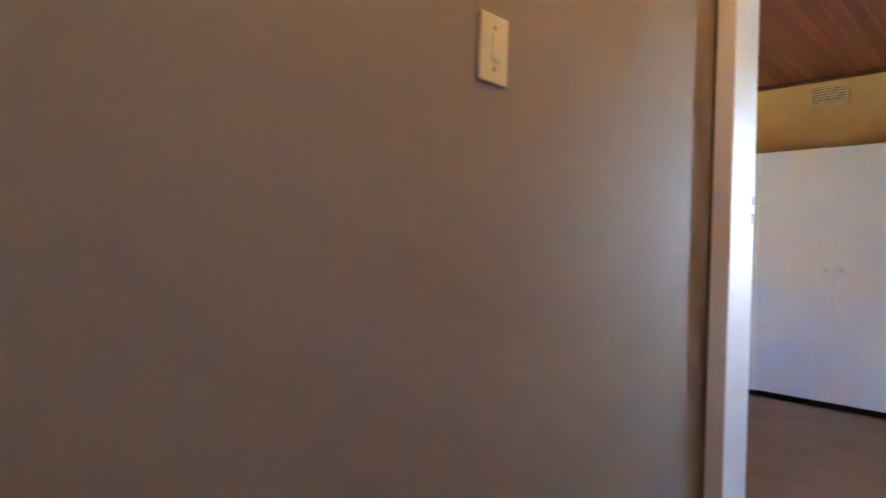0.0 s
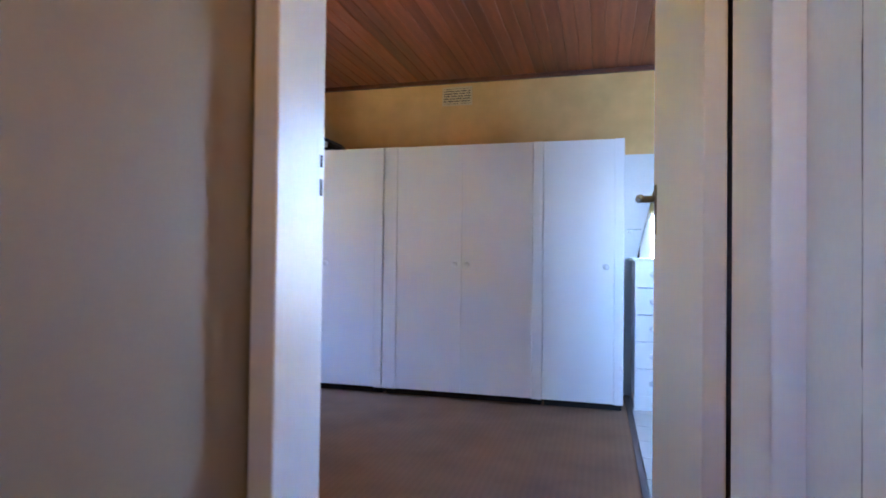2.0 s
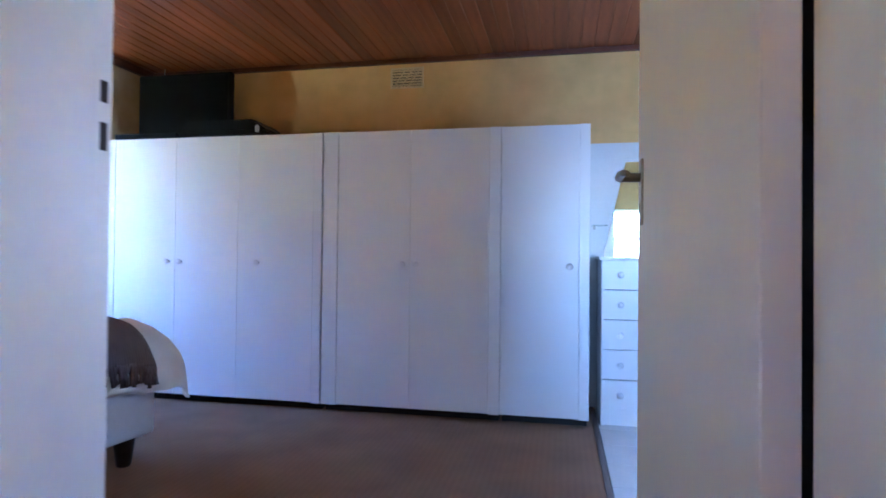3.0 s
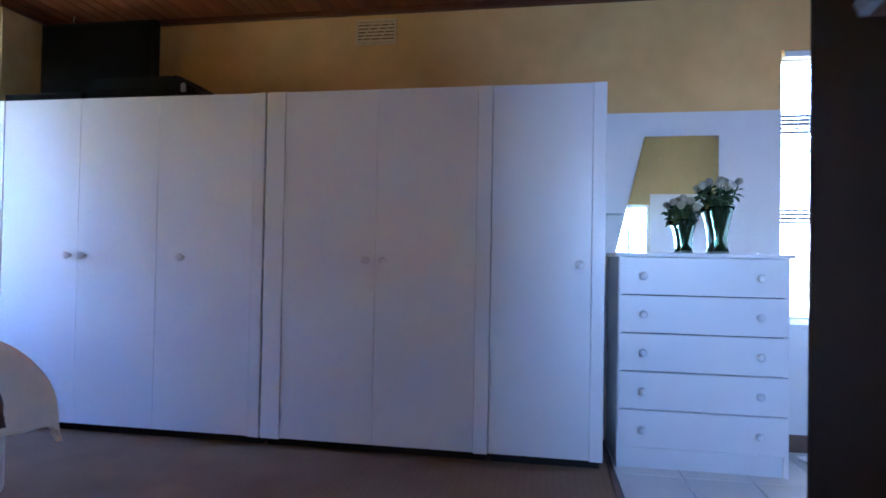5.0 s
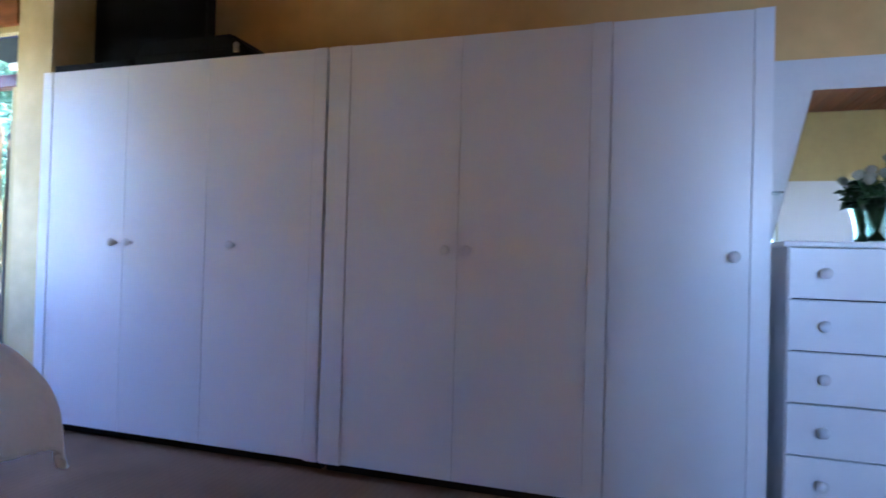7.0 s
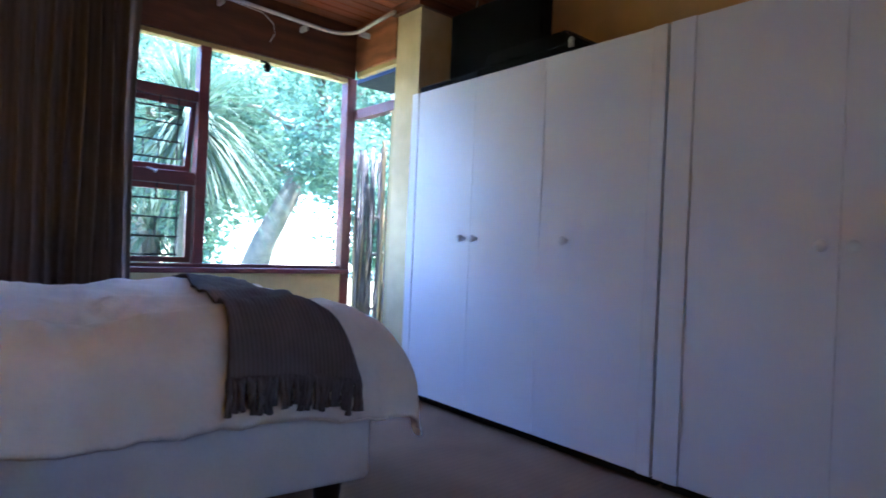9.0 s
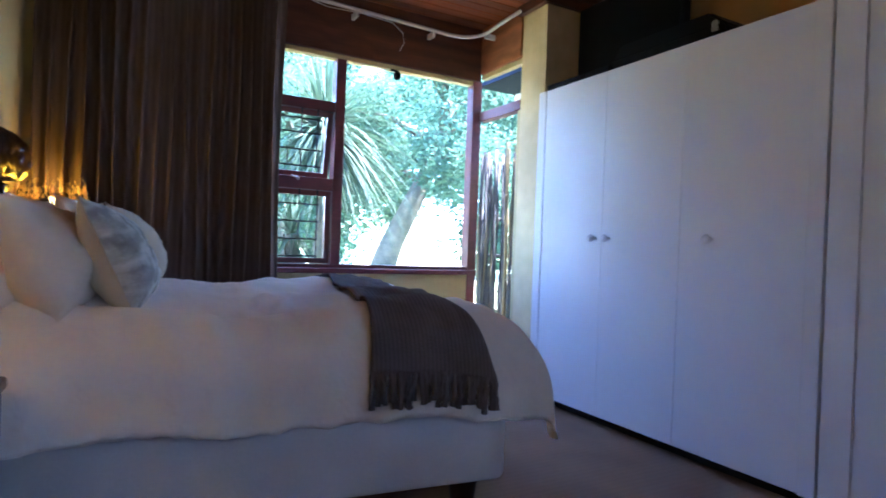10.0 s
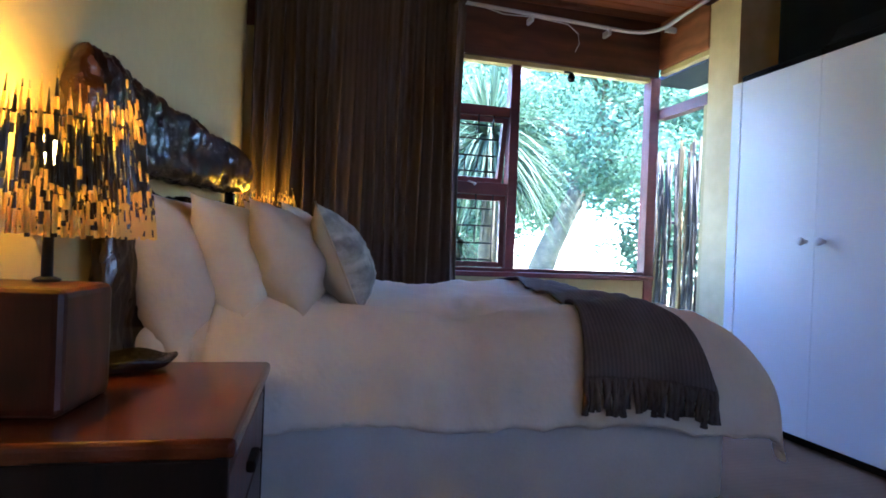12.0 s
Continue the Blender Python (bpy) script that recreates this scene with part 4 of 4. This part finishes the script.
th = thing("throw", BED, "charcoal knitted throw with fringe laid over the bed's foot", "throw")
tc_ = part("cloth", throw_cloth(), THROW, th, smooth=True)
tm = tc_.modifiers.new("thick", "SOLIDIFY")
tm.thickness, tm.offset = 0.01, 1
rng = random.Random(5)
bm = bmesh.new()
bent(bm, [(0, 0, 0.012), (0.004, 0, -0.008), (0.001, 0.001, -0.03), (0.006, 0.003, -0.06), (0.003, -0.002, -0.094)], 0.0085, 0.0115, 8)
tassel = mesh_of("tassel", bm, THROW, True)
for k in range(31):
    p = throw_point(0, (k + 0.5) / 31)
    t = part("tassel", tassel, None, th)
    t.matrix_basis = Matrix.Translation(p + Vector((0.008, 0, -0.004))) @ pose(0, 0, 0, rng.uniform(-9, 9), rng.uniform(-6, 2), rng.uniform(0, 360)) @ Matrix.Diagonal((1, 1, rng.uniform(0.85, 1.15), 1))

# ---- headboard: carved driftwood log with a gap and a lower beam ----
hbd = thing("headboard", BED, "carved lacquered driftwood headboard against the cream wall", "headboard")


def log_mesh(rows, seed, lump, n=60):
    """Sections along x: x, lower z, upper z, thickness, made lumpy."""
    bm = bmesh.new()
    rings = []
    steps = 260
    for i in range(steps + 1):
        f = i / steps * (len(rows) - 1)
        k = min(int(f), len(rows) - 2)
        t = f - k
        t = t * t * (3 - 2 * t)
        x, z0, z1, th_ = [a + (b - a) * t for a, b in zip(rows[k], rows[k + 1])]
        ring = []
        for j in range(n):
            a = 2 * math.pi * j / n
            ca, sa = math.cos(a), math.sin(a)
            y = th_ / 2 * math.copysign(abs(ca) ** 0.7, ca)
            z = (z0 + z1) / 2 + (z1 - z0) / 2 * math.copysign(abs(sa) ** 0.8, sa)
            p = Vector((x, y, z))
            q = lump * noise.noise((x * 4 + seed, y * 6, z * 6)) + lump * 1.2 * (0.4 - abs(noise.noise((x * 5 + seed, y * 12, z * 12)))) + lump * 1.3 * (0.3 - abs(noise.noise((x * 21 + seed, y * 26, z * 26))))
            ring.append(bm.verts.new((p.x, max(p.y + q * ca, -0.045), p.z + q * 1.1 * sa)))
        rings.append(ring)
    for a, b in zip(rings, rings[1:]):
        for j in range(n):
            bm.faces.new((a[j], a[(j + 1) % n], b[(j + 1) % n], b[j]))
    bm.faces.new(rings[0][::-1])
    bm.faces.new(rings[-1])
    return bm


hp = part("carved_log", log_mesh([(0.27, 1.1, 1.34, 0.05), (0.23, 1.04, 1.4, 0.08), (0.1, 1.08, 1.41, 0.09), (-0.25, 1.15, 1.4, 0.1), (-0.75, 1.18, 1.41, 0.11), (-1.2, 1.2, 1.42, 0.12), (-1.6, 1.22, 1.43, 0.13), (-1.72, 1.24, 1.41, 0.12), (-1.77, 1.28, 1.36, 0.06)], 2.0, 0.022), CARVED, hbd, "glossy dark carved log", smooth=True)
hp.matrix_basis = pose(0, -0.015, 0)
part("lower_beam", log_mesh([(0.12, 0.35, 1.02, 0.05), (0.05, 0.35, 1.06, 0.07), (-0.5, 0.4, 1.09, 0.07), (-1.2, 0.4, 1.12, 0.07), (-1.66, 0.35, 1.1, 0.05)], 7.0, 0.02), CARVED, hbd, smooth=True)
for x in (0.02, -1.5):
    part("post", rounded(x - 0.05, x + 0.05, -0.045, 0.01, 0.0, 1.2, 0.012), CARVED, hbd, smooth=True)

# ---- nightstands ----
NS = "nightstands on both sides of the bed"


def nightstand(m, label):
    n = thing("nightstand", m, label, "nightstand", NS)
    # local: x from near side (0) to the far side (-0.66), y front at 0, back at -0.45
    part("top", rounded(-0.66, 0.0, -0.45, 0.0, 0.585, 0.62, 0.012, 3), NSWOOD, n, "polished red-brown top", smooth=False)
    part("side_panel", boxes((-0.03, -0.008, -0.44, -0.012, 0.0, 0.5845), bev=0.003), DARKWOOD, n)
    part("side_panel", boxes((-0.652, -0.63, -0.44, -0.012, 0.0, 0.5845), bev=0.003), DARKWOOD, n)
    part("back_panel", boxes((-0.63, -0.03, -0.44, -0.425, 0.03, 0.5845)), BOXWOOD, n)
    part("rail", boxes((-0.63, -0.03, -0.04, -0.02, 0.56, 0.5845)), DARKWOOD, n)
    part("plinth", boxes((-0.63, -0.03, -0.06, -0.03, 0.0, 0.06)), DARKWOOD, n)
    for i in range(3):
        z = 0.068 + i * 0.163
        d = part("drawer", boxes((-0.628, -0.032, -0.4, -0.014, z, z + 0.152), bev=0.004), BOXWOOD, n)
        part("pull", boxes((-0.38, -0.28, -0.0145, 0.006, z + 0.06, z + 0.085), bev=0.006), DARKWOOD, d, "dark wooden pull")
    return n


nightstand(pose(-0.235, 0.775, 0, 0, 0, -3.3), "polished red-brown wooden nightstand holding lamp and tray")
nightstand(BED @ pose(-BW - 0.04, 0.42, 0), "polished wooden nightstand between the bed and curtain")

block = thing("wooden_block", pose(-0.5, 0.36, 0.62, 0, 0, -8), "rounded red-brown wooden block under the bedside lamp", "wooden block")
part("log", rounded(-0.105, 0.105, -0.12, 0.12, 0.0, 0.235, 0.018, 3), BOXWOOD, block, smooth=False)
block2 = thing("wooden_block", BED @ pose(-BW - 0.25, 0.125, 0.62), "rounded red-brown wooden block under the far lamp", "wooden block")
part("log", rounded(-0.105, 0.105, -0.1, 0.1, 0.0, 0.235, 0.018, 3), BOXWOOD, block2)

# quills: ivory with dark bands
QUILL = mat("porcupine_quill", (0.85, 0.62, 0.16), 0.35, scale=10, vary=0.1, trans=0.6)
QDARK = mat("dark_quill_band", (0.03, 0.02, 0.015), 0.3, vary=0.3)


def lamp_shade_quills(seed):
    """Banded quills standing round a cone in rows; two materials, ivory and dark."""
    rg = random.Random(seed)
    verts, faces, idx = [], [], []

    def share(z):
        """How many of the bands are dark at a height."""
        return 0.1 if z < 0.045 else 0.5 if z < 0.1 else 0.88 if z < 0.2 else 0.35

    def quill(a, z0, z1, r0, r1, w):
        cuts = [0.0]
        while cuts[-1] < 1:
            cuts.append(min(1.0, cuts[-1] + rg.uniform(0.11, 0.24)))
        base = None
        for i, f in enumerate(cuts):
            z = z0 + (z1 - z0) * f
            r = r0 + (r1 - r0) * f
            ww = w * (1.0 if f < 0.5 else max(0.05, (1 - f) / 0.5))
            c, s = math.cos(a), math.sin(a)
            o = len(verts)
            for dr, dt in ((0.003, 0), (0, ww), (-0.002, 0), (0, -ww)):
                verts.append(((r + dr) * c - dt * s, (r + dr) * s + dt * c, z))
            if base is not None:
                dark = rg.random() < share(z)
                for k in range(4):
                    faces.append((base + k, base + (k + 1) % 4, o + (k + 1) % 4, o + k))
                    idx.append(1 if dark else 0)
            base = o

    for row, (zb, ln, n) in enumerate(((-0.006, 0.06, 120), (0.0, 0.1, 104), (0.045, 0.11, 96), (0.085, 0.12, 90), (0.12, 0.12, 78), (0.15, 0.125, 60))):
        for i in range(n):
            a = 2 * math.pi * (i + rg.uniform(0, 0.9)) / n
            z0 = zb + (rg.uniform(-0.004, 0.004) if row < 2 else rg.uniform(-0.012, 0.03))
            z1 = z0 + ln * rg.uniform(0.7, 1.2)
            rr = lambda z: 0.19 - 0.15 * z
            quill(a, z0, z1, rr(z0) + rg.uniform(0, 0.006), rr(z1) + rg.uniform(0, 0.01), 0.0042)
    me = bpy.data.meshes.new("quills")
    me.from_pydata(verts, [], faces)
    me.materials.append(QUILL)
    me.materials.append(QDARK)
    me.polygons.foreach_set("material_index", idx)
    return me


quills = lamp_shade_quills(11)


def table_lamp(m, label):
    t = thing("table_lamp", m, label, "table lamp", "bedside lamps with quill shades")
    bm = bmesh.new()
    lathe(bm, [(0.024, 0), (0.026, 0.005), (0.014, 0.01)], 20)
    part("foot", bm, BLACKMETAL, t, smooth=True)
    bm = bmesh.new()
    rod(bm, (0, 0, 0.01), (0, 0, 0.222), 0.011, 0.009, 12)
    part("stem", bm, BLACKMETAL, t, smooth=True)
    sh = tagged(part("shade", quills, None, t, "conical shade of ivory and black banded quills, lit"), kind="stuff")
    sh.matrix_basis = pose(0, 0, 0.1)
    for z, r in ((0.008, 0.189), (0.214, 0.16)):
        bm = bmesh.new()
        ring = [(r * math.cos(k * math.pi / 20), r * math.sin(k * math.pi / 20), z) for k in range(41)]
        bent(bm, ring, 0.0025, 0.0025, 6)
        part("hoop", bm, BLACKMETAL, sh)
    bm = bmesh.new()
    lathe(bm, [(0.01, 0.22), (0.011, 0.245), (0.017, 0.272), (0.018, 0.285), (0.012, 0.3), (0.004, 0.306)], 16)
    part("bulb", bm, glow_mat("warm_bulb", (1.0, 0.66, 0.16), 1.6), t, "glowing warm bulb", smooth=True)
    return t


table_lamp(pose(-0.56, 0.375, 0.855), "lit bedside lamp with porcupine-quill shade on a block")
table_lamp(BED @ pose(-BW - 0.25, 0.125, 0.855), "lit lamp with porcupine-quill shade beside the curtain")
lamp("bedside_bulb", "POINT", pose(-0.56, 0.375, 1.2), 0.27, WARM, radius=0.022)
lamp("far_bedside_bulb", "POINT", BED @ pose(-BW - 0.25, 0.125, 1.2), 0.14, WARM, radius=0.022)

tray = thing("carved_tray", pose(-0.79, 0.455, 0.62, 0, 0, 12), "dark glossy leaf-shaped tray on the nightstand", "tray")
bm = bmesh.new()
nn = 36
rings = []
for fr2, zz in ((0.55, 0.002), (0.85, 0.012), (1.0, 0.03), (0.96, 0.036), (0.7, 0.018), (0.3, 0.012)):
    rings.append([bm.verts.new((0.085 * fr2 * math.cos(2 * math.pi * k / nn) * (1 + 0.08 * math.sin(6 * math.pi * k / nn)), 0.135 * fr2 * math.sin(2 * math.pi * k / nn), zz + 0.006 * math.sin(10 * math.pi * k / nn) * fr2 ** 3 + 0.002)) for k in range(nn)])
for a, b in zip(rings, rings[1:]):
    for k in range(nn):
        bm.faces.new((a[k], a[(k + 1) % nn], b[(k + 1) % nn], b[k]))
bm.faces.new(rings[0][::-1])
bm.faces.new(rings[-1])
part("bowl", bm, BLACKLACQUER, tray, smooth=True)

# ---- garden ----
setting("ground", boxes((-700, -3.26, -700, 700, -0.7, -0.25), (-3.26, 700, 4.21, 700, -0.7, -0.25)), GRASS, "sunlit dry lawn around the house", "lawn")


def leaf_cloud(rg, blobs, count, size):
    verts, faces = [], []
    for _ in range(count):
        c, r = blobs[rg.randrange(len(blobs))]
        d = Vector((rg.gauss(0, 1), rg.gauss(0, 1), rg.gauss(0, 1))).normalized()
        p = Vector(c) + d * (r * rg.random() ** 0.4)
        a = Vector((rg.gauss(0, 1), rg.gauss(0, 1), rg.gauss(0, 0.6))).normalized()
        b = a.cross(Vector((rg.gauss(0, 1), rg.gauss(0, 1), rg.gauss(0, 1)))).normalized()
        s = size * rg.uniform(0.6, 1.3)
        o = len(verts)
        verts += [p - a * s, p + b * s * 0.42, p + a * s, p - b * s * 0.42]
        faces.append((o, o + 1, o + 2, o + 3))
    me = bpy.data.meshes.new("leaves")
    me.from_pydata([tuple(v) for v in verts], [], faces)
    me.materials.append(FOLIAGE)
    return me


def tree(x, y, seed, height, spread, lean, count, label, size=0.075, low=0.45):
    rg = random.Random(seed)
    t = thing("tree", pose(x, y, -0.25), label, "tree")
    bm = bmesh.new()
    top = Vector((lean[0], lean[1], height * 0.62))
    trunk = [Vector((0, 0, -0.1)), top * 0.33 + Vector((0.1, -0.08, 0)), top * 0.66 + Vector((-0.06, 0.1, 0)), top]
    bent(bm, trunk, 0.24, 0.1, 10)
    part("trunk", bm, BARK, t, smooth=True)
    blobs = []
    for k in range(9):
        a = 2 * math.pi * k / 9 + rg.uniform(-0.3, 0.3)
        f = rg.uniform(low, 1.0)
        st_ = top * f
        en = st_ + Vector((spread * rg.uniform(0.6, 1) * math.cos(a), spread * rg.uniform(0.6, 1) * math.sin(a), height * rg.uniform(0.0, 0.34)))
        bm = bmesh.new()
        bent(bm, [st_, st_.lerp(en, 0.5) + Vector((0, 0, 0.15)), en], 0.07, 0.02, 6)
        part("limb", bm, BARK, t, smooth=True)
        for f2 in (0.55, 0.8, 1.0, 1.1):
            blobs.append((st_.lerp(en, f2) + Vector((rg.uniform(-0.4, 0.4), rg.uniform(-0.4, 0.4), rg.uniform(-0.3, 0.3))), rg.uniform(0.45, 0.9)))
    part("crown", leaf_cloud(rg, blobs, count, size), None, t)
    return t


tree(-7.7, 4.36, 4, 6.0, 2.3, (-0.3, 1.7), 42000, "tall broad-leaved tree with a leaning trunk on the lawn", size=0.045, low=0.6)
tree(-9.4, 3.4, 9, 5.6, 2.2, (-0.4, 0.5), 26000, "broad-leaved garden tree with hanging branches", size=0.055, low=0.4)
tree(-7.3, 7.4, 15, 4.6, 1.5, (0.2, 0.3), 8000, "leafy green tree behind the stick fence", low=0.25)
tree(-15.5, 6.0, 21, 7.5, 3.2, (0.5, 0.2), 18000, "large tree at the far edge of the lawn", size=0.1, low=0.45)
tree(-15.5, 4.2, 27, 7.0, 3.2, (0.2, 0.3), 18000, "large tree at the far edge of the lawn", size=0.1, low=0.4)


def strap_plant(x, y, z, seed, n, length, label, trunk_h):
    rg = random.Random(seed)
    p = thing("strap_leaf_palm", pose(x, y, -0.25), label, "palm")
    bm = bmesh.new()
    bent(bm, [(0, 0, -0.05), (0.05, 0.03, trunk_h * 0.5), (0, 0, trunk_h)], 0.14, 0.1, 10)
    part("trunk", bm, BARK, p, smooth=True)
    bm = bmesh.new()
    for k in range(n):
        a = rg.uniform(0, 2 * math.pi)
        e = rg.uniform(-0.75, 1.35)
        d = Vector((math.cos(a) * math.cos(e), math.sin(a) * math.cos(e), math.sin(e)))
        s = Vector((-math.sin(a), math.cos(a), 0))
        L = length * rg.uniform(0.7, 1.1)
        prev = None
        for i in range(7):
            f = i / 6
            c = Vector((0, 0, trunk_h)) + d * L * f + Vector((0, 0, -0.55 * L * f * f * math.cos(e)))
            w = 0.0115 * (1 - f) ** 0.6 + 0.001
            cur = (bm.verts.new(c - s * w), bm.verts.new(c + s * w))
            if prev:
                bm.faces.new((prev[0], prev[1], cur[1], cur[0]))
            prev = cur
    part("crown", bm, SPIKY, p)
    return p


strap_plant(-5.2, 2.92, 0, 31, 600, 1.15, "palm-like plant with long arching strap leaves outside the window", 2.4)
strap_plant(-5.8, 2.75, 0, 33, 110, 0.85, "palm-like plant with long arching strap leaves outside the window", 1.3)
strap_plant(-5.0, 2.6, 0, 35, 80, 0.7, "low palm-like plant with strap leaves on the lawn", 0.6)

# hedge along the lawn's far side, too many leaves to count
rg = random.Random(77)
hb_ = []
for k in range(150):
    yy = rg.uniform(-12, 24)
    # Stretch below y=3 is out of view; its height holds back sky light.
    hb_.append((Vector((-20 + rg.uniform(-1.5, 1.5), yy, rg.uniform(3.2 if yy > 8.5 else 0.3, 8.5 if yy > 3 else 8.2))), rg.uniform(0.7, 1.5)))
hedge = new("hedge", leaf_cloud(rg, hb_, 90000, 0.17))
tagged(hedge, "dense tall green woodland edge at the end of the lawn", "woodland edge", kind="stuff")

# stick fence outside the side panel
fence = thing("stick_fence", pose(-4.6, 4.65, -0.25), "weathered upright stick fence outside the glass", "fence")
rg = random.Random(8)
sticks = []
for k in range(3):
    bm = bmesh.new()
    bent(bm, [(0, 0, 0), (rg.uniform(-0.02, 0.02), 0.01, 0.7), (rg.uniform(-0.02, 0.02), 0, 1.5), (rg.uniform(-0.03, 0.03), 0, 2.2)], 0.021, 0.016, 7)
    sticks.append(mesh_of("stick", bm, STICK if k == 1 else STICKSHADE, True))
x = -0.2
while x < 2.6:
    s = part("stick", sticks[rg.randrange(3)], None, fence)
    s.matrix_basis = pose(x, rg.uniform(-0.03, 0.03), 0, rg.uniform(-1, 1), rg.uniform(-1.0, 1.0), rg.uniform(0, 360)) @ Matrix.Diagonal((1, 1, rg.uniform(0.94, 1.08), 1))
    x += rg.uniform(0.015, 0.037)
for z in (0.55, 1.15, 1.55):
    bm = bmesh.new()
    rod(bm, (-0.22, 0.035, z), (2.6, 0.035, z + 0.02), 0.018, 0.014, 7)
    part("rail", bm, STICKSHADE, fence, smooth=True)

# veranda roof edge outside the corner
ver = thing("veranda_roof", pose(0, 0, 0), "dark blue-grey veranda roof edge outside the side panel", "veranda roof")
part("roof_sheet", boxes((-4.2, -2.0, 4.21, 4.66, 2.62, 2.66)), VERANDA, ver)
part("fascia", boxes((-4.2, -2.0, 4.6605, 4.69, 2.56, 2.68), bev=0.004), WHITE, ver, "pale fascia board")

# ---- floor tiles, one by one ----
floor_t = tagged(new("floor_tiles"), "pale ceramic floor tiles of the dressing area", "floor tiles", kind="structure")
tile = mesh_of("tile", boxes((-0.163, 0.163, -0.163, 0.163, -0.011, 0.0), bev=0.002), TILE)
for i in range(7):
    for j in range(12):
        xx, yy = 1.735 + i * 0.33, 0.3 + j * 0.33
        if xx < 3.7 and yy < 4.0:
            t = part("tile", tile, None, floor_t)
            t.matrix_basis = pose(xx, yy, 0)
